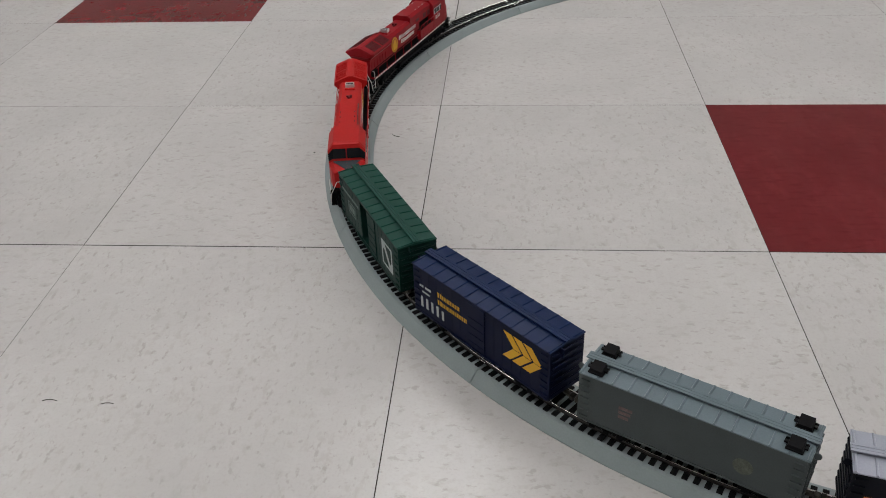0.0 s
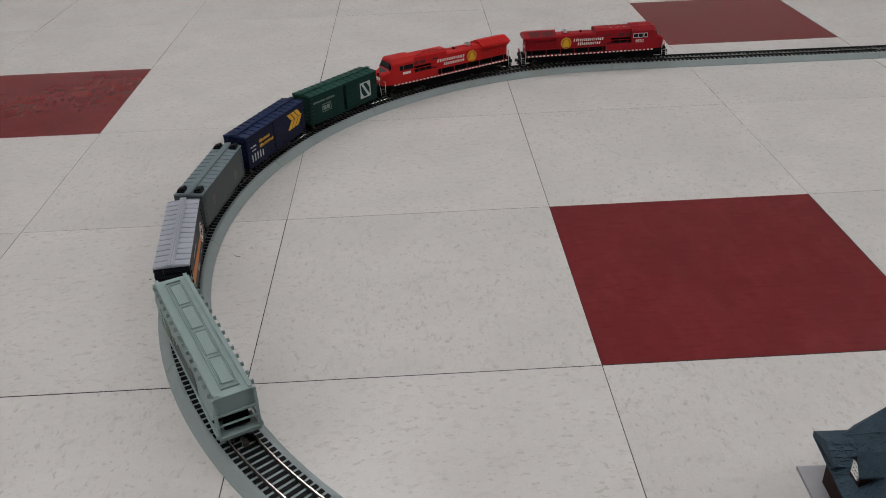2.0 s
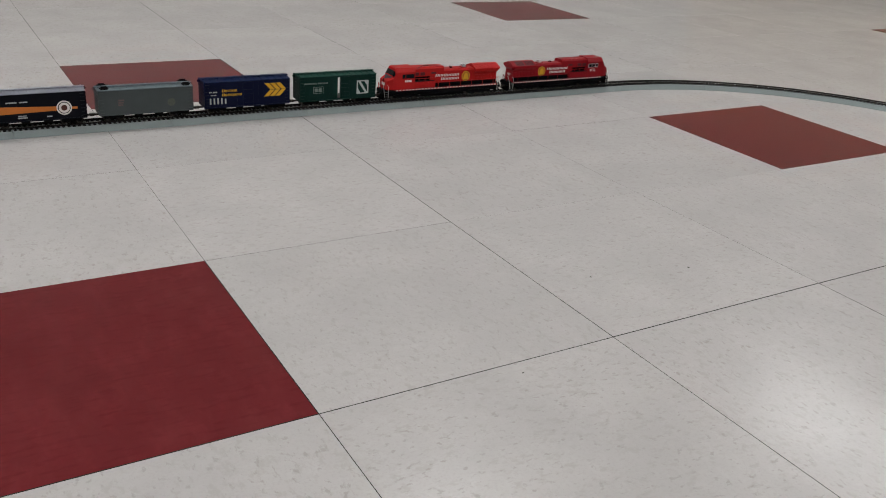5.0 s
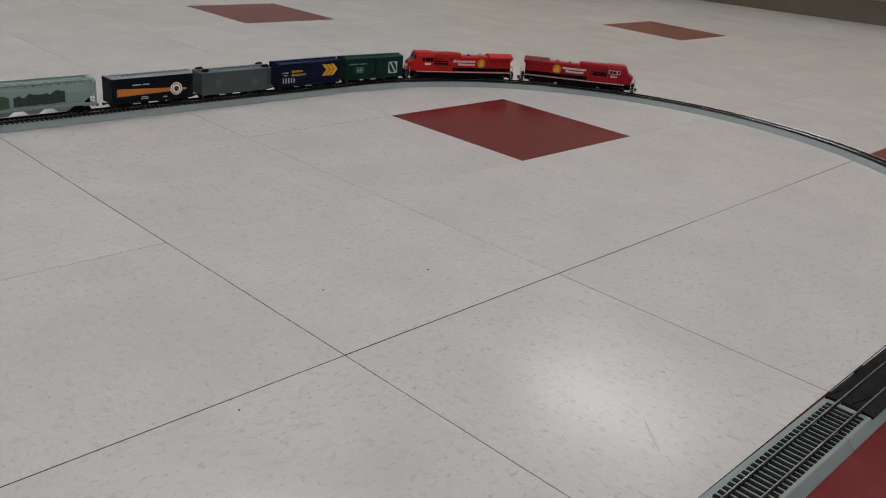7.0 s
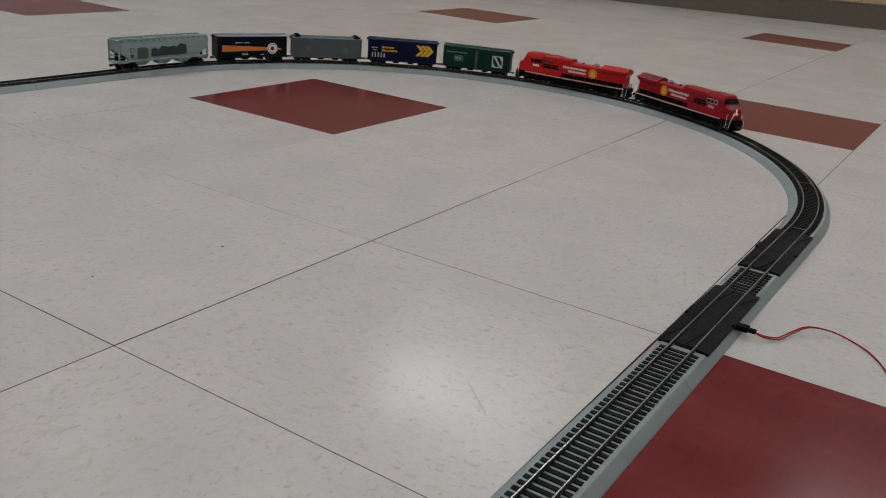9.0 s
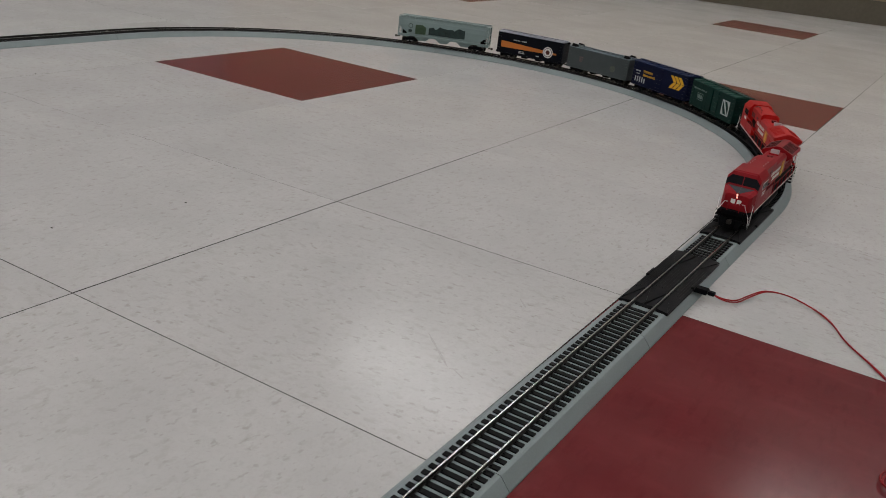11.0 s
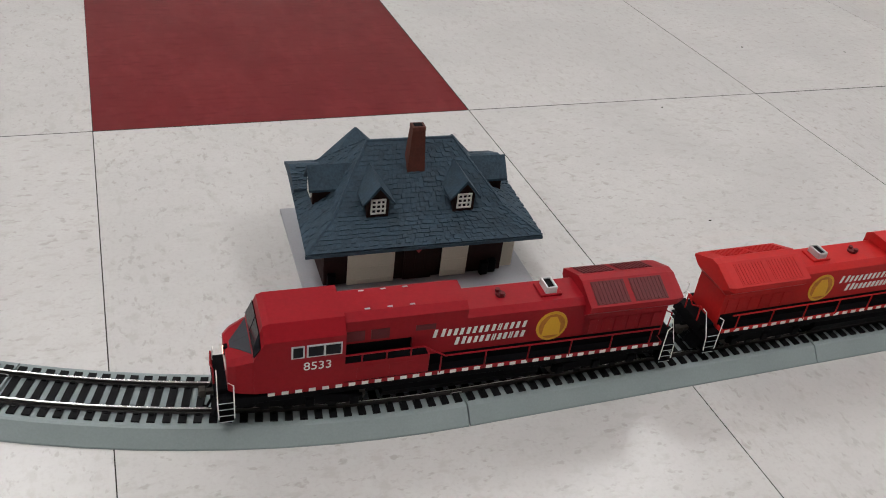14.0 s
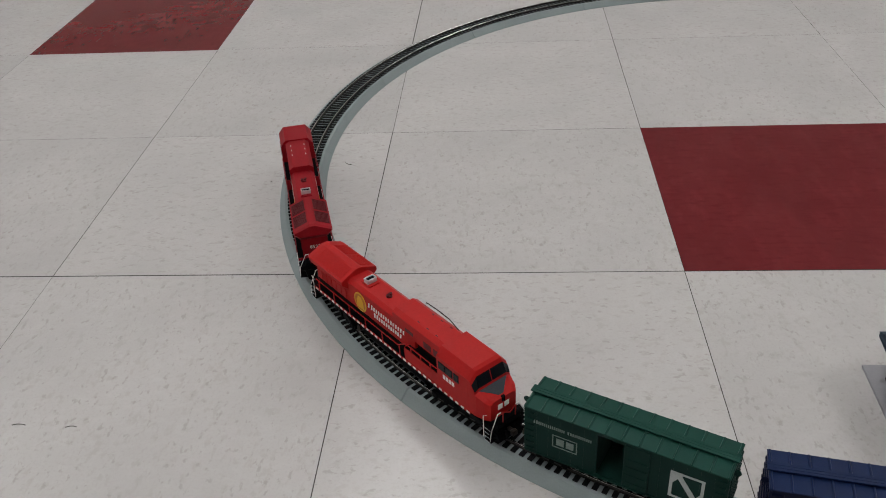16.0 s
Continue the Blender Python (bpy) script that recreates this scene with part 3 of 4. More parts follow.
def green_marks(side):
    b = bmesh.new()
    strokes(b, -62, 37.5, [3, 2.2, 2.2, 2.2, 2.2, 2.2, 2.2, 2.2, -1, 3, 2.2, 2.2, 2.2, 2.2, 2.2], 2.6, side, 16.1, 0.6)
    part("lettering", b, green_ink, GREEN, "pale lettering as plain bars")
    b = bmesh.new()
    x0 = -46 if side < 0 else 30
    for q in ((x0, x0 + 18, 22, 22.7), (x0, x0 + 18, 32.3, 33), (x0, x0 + 0.7, 22, 33), (x0 + 17.3, x0 + 18, 22, 33)):
        box(b, q[0], q[1], *sorted((side * 16.1, side * 16.3)), q[2], q[3])
    for k in range(2):
        box(b, x0 + 2.5 + k * 7, x0 + 8 + k * 7, *sorted((side * 16.1, side * 16.3)), 24.5, 30.5)
    part("data_panel", b, green_ink, GREEN)
    b = bmesh.new()
    c = 44 * -side
    plate(b, [(c - 11, 17), (c - 9, 17), (c - 9, 40), (c - 11, 40)], side, 16.1)
    plate(b, [(c + 9, 17), (c + 11, 17), (c + 11, 40), (c + 9, 40)], side, 16.1)
    plate(b, [(c - 9, 38.3), (c + 3, 38.3), (c + 9, 30), (c + 9, 40), (c - 9, 40)], side, 16.1)
    plate(b, [(c - 9, 17), (c + 9, 17), (c + 9, 18.7), (c - 4, 18.7), (c - 9, 27)], side, 16.1)
    e = -side
    plate(b, [(c - 9 * e, 39), (c - 4.5 * e, 39), (c + 9 * e, 19), (c + 4.5 * e, 19)], side, 16.15)
    part("emblem", b, pale_ink, GREEN, "white square emblem with a diagonal band")


both_sides(green_marks)

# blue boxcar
BLUE, blue_trucks, blue_d = boxcar("blue_boxcar", "dark blue boxcar with yellow chevron emblem, on the track", 140, 16, blue_side_shaded, blue_roof, 52.5, 12)


def blue_marks(side):
    b = bmesh.new()
    for z, w in ((34, [4.2, 2.8, 2.4, 2.8, 2.2, 1.2, 2.8]), (27.5, [4.2, 2.8, 2.2, 2.4, 2.8, 1.4, 2.8, 2.8, 2.8])):
        strokes(b, -42, z, w, 3.6, side, 16.1, 0.9)
    part("lettering", b, yellow_paint, BLUE, "yellow lettering as plain bars")
    b = bmesh.new()
    bars(b, -63, 33.5, [2, 2, -1, 3, 3], 2.0, side, 16.1, 0.5)
    bars(b, -60, 29, [4, 4], 1.4, side, 16.1, 0.5)
    for k in range(5):
        bars(b, -62 + k * 6.0, 15.5, [2.4], 9.5 if k < 4 else 8, side, 16.1)
    part("data_lettering", b, pale_ink, BLUE, "pale data lettering as plain bars")
    b = bmesh.new()
    e = -side
    for k in range(3):
        x = 27 + k * 9.5
        plate(b, [(e * q, z) for q, z in ((x, 44.5), (x + 7.6, 44.5), (x + 17.6, 34.0), (x + 10, 34.0))], side, 16.1)
        plate(b, [(e * q, z) for q, z in ((x + 9.4, 33.4), (x + 17, 33.4), (x + 7, 23), (x - 0.6, 23))], side, 16.1)
    part("emblem", b, yellow_paint, BLUE, "three yellow chevrons")


both_sides(blue_marks)

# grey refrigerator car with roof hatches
GREY, grey_trucks, grey_d = boxcar("grey_reefer", "weathered grey refrigerator car with black roof hatches, on the track", 139, 15.5, grey_side_shaded, grey_roof, 49, 13, False)
for sx in (-1, 1):
    for sy in (-1, 1):
        b = bmesh.new()
        box(b, sx * 60 - 5, sx * 60 + 5, sy * 9.5 - 4.5, sy * 9.5 + 4.5, 47.7, 49.1, 0.3)
        loft(b, [[(sx * 60 - 4.5, sy * 9.5 - 4, 49.1), (sx * 60 + 4.5, sy * 9.5 - 4, 49.1), (sx * 60 + 4.5, sy * 9.5 + 4, 49.1), (sx * 60 - 4.5, sy * 9.5 + 4, 49.1)],
                 [(sx * 60 - 4, sy * 9.5 - 3.5, 53.2), (sx * 60 + 4, sy * 9.5 - 3.5, 53.2), (sx * 60 + 4, sy * 9.5 + 3.5, 51.0), (sx * 60 - 4, sy * 9.5 + 3.5, 51.0)]])
        box(b, sx * 60 - 6.5, sx * 60 + 6.5, sy * 9.5 - 1, sy * 9.5 + 1, 49.1, 50.4)
        box(b, sx * 60 - 6.5, sx * 60 + 6.5, sy * 9.5 - 3.4, sy * 9.5 - 2.4, 49.1, 50.2)
        part("ice_hatch", b, tie_black, GREY, "black roof hatch with hinges")


def grey_marks(side):
    b = bmesh.new()
    for k in range(3):
        bars(b, -42, 30 - k * 3.6, [9 - k], 2.4, side, 15.6)
    part("faded_lettering", b, faded_red, GREY, "faded red lettering as plain bars")
    b = bmesh.new()
    disc(b, -side * 36, side * 15.6, 24, 6, side * 0.15, 16)
    part("faded_emblem", b, faded_green, GREY, "faded round emblem")


both_sides(grey_marks)

# black and orange refrigerator car
ORANGE, orange_trucks, orange_d = boxcar("orange_striped_reefer", "black refrigerator car with orange stripe and silver roof", 141, 16, car_black, roof_silver, 51.5, 13, False)


def orange_marks(side):
    b = bmesh.new()
    e = -side
    plate(b, [(-62 * e, 33), (30 * e, 28.5), (58 * e, 26.5), (58 * e, 23.5), (30 * e, 22.5), (-62 * e, 20.5)], side, 16.1)
    part("stripe", b, orange_paint, ORANGE, "tapering orange stripe")
    b = bmesh.new()
    disc(b, 40 * e, side * 16.2, 26, 10.5, side * 0.25, 28)
    ring = part("emblem", b, white_paint, ORANGE, "round white emblem with dark ring")
    for r, d, m in ((8.6, 0.4, car_black), (7.6, 0.5, white_paint), (4.2, 0.6, brick_red)):
        b = bmesh.new()
        disc(b, 40 * e, side * 16.2, 26, r, side * d, 24)
        part("emblem_ring", b, m, ring)
    b = bmesh.new()
    bars(b, -36, 36.5, [4, 3, 3, 3, -2, 4, 3, 3], 1.8, side, 16.1)
    bars(b, -22, 14, [6, 6], 1.6, side, 16.1)
    bars(b, -22, 17, [6, 5], 1.2, side, 16.1)
    bars(b, 16, 14, [7], 1.6, side, 16.1)
    part("lettering", b, pale_ink, ORANGE, "pale lettering as plain bars")


both_sides(orange_marks)


# pale covered hopper
def covered_hopper():
    root = tagged(new("covered_hopper"), "pale mint covered hopper car with dark mural, on the track", "model train car", "freight cars")
    hl, half, top = 94, 17, 51
    prof = [(-half + 1, 17), (half - 1, 17), (half, 22), (half + 0.3, 34), (half - 0.8, 42), (half - 3, 46.5), (half - 4, 48), (-half + 4, 48), (-half + 3, 46.5), (-half + 0.8, 42), (-half - 0.3, 34), (-half, 22)]
    b = bmesh.new()
    small = [(y, max(z, 30)) for y, z in prof]
    along(b, [(-hl + 3, small), (-hl + 22, prof), (hl - 22, prof), (hl - 3, small)])
    part("body", b, mint_paint, root)
    b = bmesh.new()
    for x in (-44, 0, 44):
        loft(b, [[(x - 21, -14, 17), (x + 21, -14, 17), (x + 21, 14, 17), (x - 21, 14, 17)], [(x - 7, -9, 5.5), (x + 7, -9, 5.5), (x + 7, 9, 5.5), (x - 7, 9, 5.5)]])
    part("hopper_bay", b, mint_paint, root)
    b = bmesh.new()
    box(b, -hl, hl, -half + 2.5, half - 2.5, 47.6, 48.8, 0.3)
    part("roof", b, mint_paint, root)
    b = bmesh.new()
    for sy in (-1, 1):
        for y in (14.5,):
            box(b, -hl + 4, hl - 4, sy * y - 0.35, sy * y + 0.35, 48.8, 49.8)
        box(b, -hl, hl, sy * 12.6 - 1.6, sy * 12.6 + 1.6, 50.4, 51.0)
        for k in range(15):
            x = -hl + 8 + k * 12.3
            box(b, x, x + 1.2, sy * 16.4 - 1.2, sy * 16.4 + 1.2, 46.0, 49.4)
    part("roof_walk", b, mint_paint, root)
    b = bmesh.new()
    for q in ((-86, 86, -7.2, -6.4), (-86, 86, 6.4, 7.2), (-86, -85.2, -6.4, 6.4), (85.2, 86, -6.4, 6.4)):
        box(b, *q, 48.8, 50.4)
    for x in (-62, -21, 21, 62):
        box(b, x - 17, x + 17, -4.6, 4.6, 48.8, 50.0, 0.5)
        hoop = [(x - 18, -4.4), (x - 16.5, -5.4), (x + 16.5, -5.4), (x + 18, -4.4), (x + 18, 4.4), (x + 16.5, 5.4), (x - 16.5, 5.4), (x - 18, 4.4), (x - 18, -4.4)]
        rod(b, [(p, q, 50.2) for p, q in hoop], 0.5)
    part("trough_hatch", b, mint_paint, root)
    for way in (-1, 1):
        for sy in (-1, 1):
            b = bmesh.new()
            box(b, *sorted((way * (hl - 2.5), way * hl)), *sorted((sy * 14.6, sy * 16.4)), 13, 48)
            loft(b, [[(way * (hl - 24), sy * 15.2, 17), (way * (hl - 20), sy * 15.2, 17), (way * (hl - 20), sy * 16.2, 17), (way * (hl - 24), sy * 16.2, 17)],
                     [(way * (hl - 5), sy * 15.2, 46), (way * (hl - 1), sy * 15.2, 46), (way * (hl - 1), sy * 16.2, 46), (way * (hl - 5), sy * 16.2, 46)]])
            for k in range(6):
                box(b, *sorted((way * (hl - 9), way * (hl - 2))), *sorted((sy * 15.6, sy * 16.6)), 16 + k * 5, 16.8 + k * 5)
            part("end_ladder", b, mint_paint, root)
        b = bmesh.new()
        box(b, *sorted((way * (hl - 2), way * hl)), -16, 16, 11, 14.5, 0.3)
        box(b, *sorted((way * (hl - 22), way * hl)), -15, 15, 11.5, 13)
        for z in (24, 33):
            box(b, *sorted((way * (hl - 1.5), way * hl)), -15, 15, z, z + 0.9)
        part("end_platform", b, mint_paint, root)
        b = bmesh.new()
        box(b, *sorted((way * (hl - 17), way * (hl - 8))), -10, 10, 14, 25, 0.6)
        part("end_tank", b, black_plastic, root, "black brake gear")
        coupler(root, way * (hl - 1), way)
    for sy in (-1, 1):
        b = bmesh.new()
        box(b, -hl, hl, *sorted((sy * (half - 1), sy * (half + 0.7))), 13.5, 17.2, 0.3)
        part("side_sill", b, mint_paint, root)
        e = -sy
        rr = random.Random(3)
        top_line, low_line = [], []
        for k in range(18):
            x = -30 + k * 4.4
            top_line.append((x * e, 34 + rr.uniform(-2.5, 3.5) + (3 if k > 13 else 0)))
            low_line.append((x * e, 20.5 + rr.uniform(-0.6, 0.6)))
        b = bmesh.new()
        for (a0, a1), (c0, c1) in zip(zip(top_line, top_line[1:]), zip(low_line, low_line[1:])):
            plate(b, [c0, c1, a1, a0], sy, half + 0.35, 0.2)
        part("mural", b, mural_dark, root, "dark mural of a steam engine as a plain shape")
        b = bmesh.new()
        plate(b, [(-58 * e, 19), (-36 * e, 19.5), (-36 * e, 33), (-44 * e, 37), (-58 * e, 36)], sy, half + 0.3, 0.25)
        part("mural_edge", b, mural_green, root, "green patch of the mural")
        b = bmesh.new()
        disc(b, -68 * e, sy * (half + 0.3), 33, 4.6, sy * 0.25, 18)
        ring = part("emblem", b, mural_dark, root, "small round emblem")
        b = bmesh.new()
        disc(b, -68 * e, sy * (half + 0.3), 33, 3.6, sy * 0.4, 18)
        part("emblem_face", b, mint_paint, ring)
        b = bmesh.new()
        bars(b, -72, 21, [7], 5, sy, half + 0.3)
        part("lettering", b, mural_dark, root, "dark lettering as plain bars")
    trucks = [bogie(root, way * (hl - 24), 2, 22, 5.4) for way in (-1, 1)]
    return root, trucks, hl - 24


TALL[0] = 1.05
HOPPER, hopper_trucks, hopper_d = covered_hopper()
TALL[0] = 1.07


# diesel locomotives
def locomotive(name, label, paint, number, silver_window, roof_rail):
    root = tagged(new(name), label, "model locomotive", "locomotives")
    b = bmesh.new()
    box(b, -122, 120, -15.5, 15.5, 11, 15.5, 0.4)
    box(b, -112, 112, -12, 12, 6.5, 11.2)
    part("frame", b, black_plastic, root, "black frame")
    b = bmesh.new()
    along(b, [(x, [(-14, 11.2), (-15.4, 8), (-13, 3.2), (13, 3.2), (15.4, 8), (14, 11.2)]) for x in (-42, 42)])
    part("fuel_tank", b, black_plastic, root, "black fuel tank")
    b = bmesh.new()
    box(b, -112, 98, -17, 17, 15.5, 18, 0.3)
    part("walkway", b, paint, root)
    for sy in (-1, 1):
        b = bmesh.new()
        for k in range(33):
            x = -110 + k * 6.4
            box(b, x, x + 3.2, *sorted((sy * 17, sy * 17.3)), 15.9, 17.6)
        part("sill_stripes", b, white_paint, root, "white reflective dashes")["kind"] = "stuff"
    for sy in (-1, 1):
        b = bmesh.new()
        box(b, -111, 97, *sorted((sy * 11.6, sy * 16.8)), 18, 18.35)
        part("walkway_deck", b, black_plastic, root, "black walkway deck")
    b = bmesh.new()
    along(b, [(x, hull(11.8, 18, 46, 3.5, 2.5)) for x in (-66, 28)])
    hood = part("engine_hood", b, paint, root)
    b = bmesh.new()
    along(b, [(x, hull(12.2, 36.5, 51.5, 4, 2.6)) for x in (1, 66)])
    upper = part("equipment_hood", b, paint, root)
    b = bmesh.new()
    box(b, 20, 63, -9.4, 9.4, 18, 36.6)
    part("hood_recess", b, black_plastic, root, "dark recessed hood side")
    for sy in (-1, 1):
        b = bmesh.new()
        box(b, 20, 67, *sorted((sy * 9.3, sy * 17)), 18.4, 29, 0.2)
        for k in range(2):
            box(b, 28 + k * 16, 40 + k * 16, *sorted((sy * 17, sy * 17.15)), 20, 26.5)
        chest = part("side_cabinet", b, paint, root)
        b = bmesh.new()
        box(b, 21, 62, *sorted((sy * 9.5, sy * 16.6)), 29, 29.3)
        part("cabinet_top", b, black_plastic, chest, "black cabinet top")
        b = bmesh.new()
        for x in (40, 52):
            box(b, x, x + 9, *sorted((sy * 12.2, sy * 12.5)), 38, 43.5)
        box(b, 17, 27, *sorted((sy * 12.2, sy * 12.5)), 40, 43)
        part("vent", b, red_grille, root, "dark side vent")
    # cab and nose
    b = bmesh.new()
    cab_prof = [(-17.3, 18), (17.3, 18), (17.3, 46.2), (12.0, 52.6), (-12.0, 52.6), (-17.3, 46.2)]
    brow = [(-17.1, 18), (17.1, 18), (17.2, 45.6), (12.0, 51.6), (-12.0, 51.6), (-17.2, 45.6)]
    foot = [(-16.8, 18), (16.8, 18), (16.8, 37.0), (13.2, 38.8), (-13.2, 38.8), (-16.8, 37.0)]
    along(b, [(62, cab_prof), (96.5, cab_prof), (99.5, brow), (104.2, foot)])
    cab = part("cab", b, paint, root)
    b = bmesh.new()
    along(b, [(x, [(-h, 18), (h, 18), (h, e), (f, t), (-f, t), (-h, e)]) for x, h, e, f, t in
              ((95, 17.1, 37.6, 14.0, 39.4), (105, 16.6, 36.2, 13.2, 38.0), (112, 14.6, 33.6, 11.2, 35.2), (115.6, 12.0, 31.6, 9.0, 33.0))])
    nose = part("nose", b, paint, root)
    for sy in (-1, 1):
        b = bmesh.new()
        quad = [(103.7, sy * 0.5, 40.2), (103.7, sy * 12.9, 40.2), (100.8, sy * 12.1, 48.2), (100.8, sy * 0.5, 48.2)]
        loft(b, [quad, [(x + 0.5, y, z + 0.2) for x, y, z in quad]])
        quad = [(103.7, sy * 12.9, 40.2), (103.8, sy * 16.4, 38.4), (100.8, sy * 16.8, 43.2), (100.8, sy * 12.1, 48.2)]
        loft(b, [quad, [(x + 0.5, y + sy * 0.3, z + 0.2) for x, y, z in quad]])
        part("windshield", b, glass_dark, root, "dark windshield")
        b = bmesh.new()
        loft(b, [[(x, sy * 0.05, t - 0.6), (x, sy * w, t - 0.6), (x, sy * e, f - 0.5), (x, sy * e, f + 0.35), (x, sy * w, t + 0.35), (x, sy * 0.05, t + 0.35)]
                 for x, w, t, e, f in ((104.6, 12.6, 38.1, 13.1, 38.05), (109, 7.0, 36.4, 7.4, 36.4), (113.4, 1.8, 34.3, 2.2, 34.3))])
        part("antiglare_panel", b, slate_panel, root, "dark slate anti-glare panel")
        rim = silver_paint if silver_window else glass_dark
        b = bmesh.new()
        for x0, x1 in ((64.5, 71.5), (72.5, 79.5), (82, 86.5)):
            box(b, x0 - 0.8, x1 + 0.8, *sorted((sy * 17.2, sy * 17.55)), 36.0, 42.8, 0.1)
        wf = part("window_frame", b, rim, root)
        b = bmesh.new()
        for x0, x1 in ((64.5, 71.5), (72.5, 79.5), (82, 86.5)):
            box(b, x0, x1, *sorted((sy * 17.4, sy * 17.8)), 36.8, 42)
        part("pane", b, glass_dark, wf, "dark side window")
        if number:
            turn = pose(75 * MM, sy * 17.45 * MM, 30.9 * MM, 90, 0, 0 if sy < 0 else 180)
            lettering("road_number", number, 6.8, turn, white_paint, root)
        else:
            b = bmesh.new()
            for k in range(4):
                box(b, 69 + k * 3.4, 71.6 + k * 3.4, *sorted((sy * 17.3, sy * 17.5)), 29.8, 33.3)
            part("road_number", b, white_paint, root, "white lettering as plain bars")
    if number:
        lettering("rear_number", number, 5.0, pose(-113.3 * MM, 0, 29 * MM, 90, 0, -90), white_paint, root)
    b = bmesh.new()
    for k in (-1, 1):
        box(b, 115.0, 116.0, k * 3.1 - 2.2, k * 3.1 + 2.2, 24.0, 28.4, 0.3)
    part("nose_emblem", b, white_paint, root, "white nose lettering as plain bars")
    b = bmesh.new()
    box(b, 114.0, 116.2, -1.6, 1.6, 29.5, 34.2, 0.4)
    lamp = part("headlight_housing", b, black_plastic, root)
    for z in (30.8, 33.1):
        b = bmesh.new()
        loft(b, [[(x, 0.95 * math.cos(a), z + 0.95 * math.sin(a)) for a in [math.pi * k / 5 for k in range(10)]] for x in (116.0, 116.5)])
        part("headlight", b, lens_glow if number else glass_dark, lamp, "headlight")
    # radiator
    b = bmesh.new()
    along(b, [(x, hull(11.8, 18, 40, 0.5, 0.5)) for x in (-113, -64)])
    part("radiator_base", b, paint, root)
    b = bmesh.new()
    wing = [(-11.8, 37), (11.8, 37), (17.6, 42.2), (17.6, 45.4), (2.6, 51.4), (-2.6, 51.4), (-17.6, 45.4), (-17.6, 42.2)]
    tip = [(-12, 41.5), (12, 41.5), (16.6, 44.4), (16.6, 45.5), (2.6, 51.0), (-2.6, 51.0), (-16.6, 45.5), (-16.6, 44.4)]
    along(b, [(-117, tip), (-113, wing), (-63, wing)])
    wings = part("radiator", b, paint, root)
    for sy in (-1, 1):
        for x0, x1 in ((-108, -89), (-86, -67)):
            b = bmesh.new()
            def spot(u, lift):
                return (sy * (16.4 - 12.4 * u), 45.9 + 4.96 * u + lift)
            a0, a1, c0, c1 = spot(0, 0), spot(1, 0), spot(0, 0.2), spot(1, 0.2)
            loft(b, [[(x, *a0), (x, *a1), (x, *c1), (x, *c0)] for x in (x0, x1)])
            for k in range(9):
                x = x0 + 1 + k * 2.1
                d0, d1 = spot(0.03, 0.2), spot(0.97, 0.2)
                e0, e1 = spot(0.03, 0.5), spot(0.97, 0.5)
                loft(b, [[(q, *d0), (q, *d1), (q, *e1), (q, *e0)] for q in (x, x + 0.7)])
            part("grille", b, red_grille if number else paint, wings, "slatted radiator grille")
        b = bmesh.new()
        box(b, -112, 26, *sorted((sy * 11.3, sy * 12.1)), 18, 24.5)
        part("lower_hood", b, black_plastic, root, "dark lower hood behind the handrail")
        for k in range(6):
            b = bmesh.new()
            box(b, -110 + k * 7.5, -105 + k * 7.5, *sorted((sy * 11.8, sy * 12.3)), 25.5, 34, 0.1)
            part("hood_door", b, paint, root)
        # name and emblem
        b = bmesh.new()
        strokes(b, -34 if sy < 0 else -18, 34.6, [5.8, 5.0, 5.2, 5.0, 5.2, 1.8, 5.0, 5.2], 3.8, sy, 12.22, 1.5, 0.2, 0.15)
        strokes(b, -27 if sy < 0 else -6, 28.6, [5.2, 5.0, 5.0, 1.8, 4.6, 1.8, 5.0], 3.6, sy, 11.82, 1.4, 0.2, 0.3)
        part("lettering", b, white_paint, root, "white lettering as plain bars")
        b = bmesh.new()
        disc(b, -46, sy * 11.85, 33, 8.6, sy * 0.3, 28)
        em = part("emblem", b, gold_paint, root, "round gold emblem")
        b = bmesh.new()
        disc(b, -46, sy * 11.85, 33, 7.2, sy * 0.42, 24)
        ring = part("emblem_field", b, gold_deep, em)
        b = bmesh.new()
        plate(b, [(-51, 27.5), (-41, 27.5), (-41.5, 34), (-44, 38.5), (-48, 38.5), (-50.5, 34)], sy, 12.25, 0.12)
        part("emblem_shield", b, yellow_paint, em)
    # roof details
    b = bmesh.new()
    box(b, -52, -40, -5.5, 5.5, 45.8, 47.2, 0.3)
    part("stack_base", b, paint, root)
    b = bmesh.new()
    for q in ((-49, -43, -4.6, -3.8), (-49, -43, 3.8, 4.6), (-49, -48, -3.8, 3.8), (-44, -43, -3.8, 3.8)):
        box(b, *q, 47, 50.8, 0.2)
    st = part("exhaust_stack", b, silver_paint, root, "silver exhaust stack")
    b = bmesh.new()
    box(b, -48, -44, -3.8, 3.8, 47, 50.0)
    part("stack_mouth", b, black_plastic, st)
    b = bmesh.new()
    disc(b, -20, 0, 46, 2.6, 1.2, 12, "z")
    disc(b, -20, 1.6, 47.2, 1.3, 1.4, 10, "z")
    disc(b, -19, -1.8, 47.2, 1.3, 1.4, 10, "z")
    part("horn", b, red_grille, root, "small roof horn")
    for k in range(3):
        for sy in (-1, 1):
            b = bmesh.new()
            box(b, 27 + k * 11, 29.6 + k * 11, sy * 7 - 0.45, sy * 7 + 0.45, 51.4, 51.8, 0.1)
            part("lifting_eye", b, pale_ink if number else red_grille, root, "small lifting eye")
    if roof_rail:
        b = bmesh.new()
        rod(b, [(14, 10.4, 49), (16, 10.4, 54), (30, 10.4, 54.6), (44, 10.4, 54), (58, 10.4, 49)], 0.45)
        part("roof_rail", b, wheel_metal, root, "thin bent roof rail")
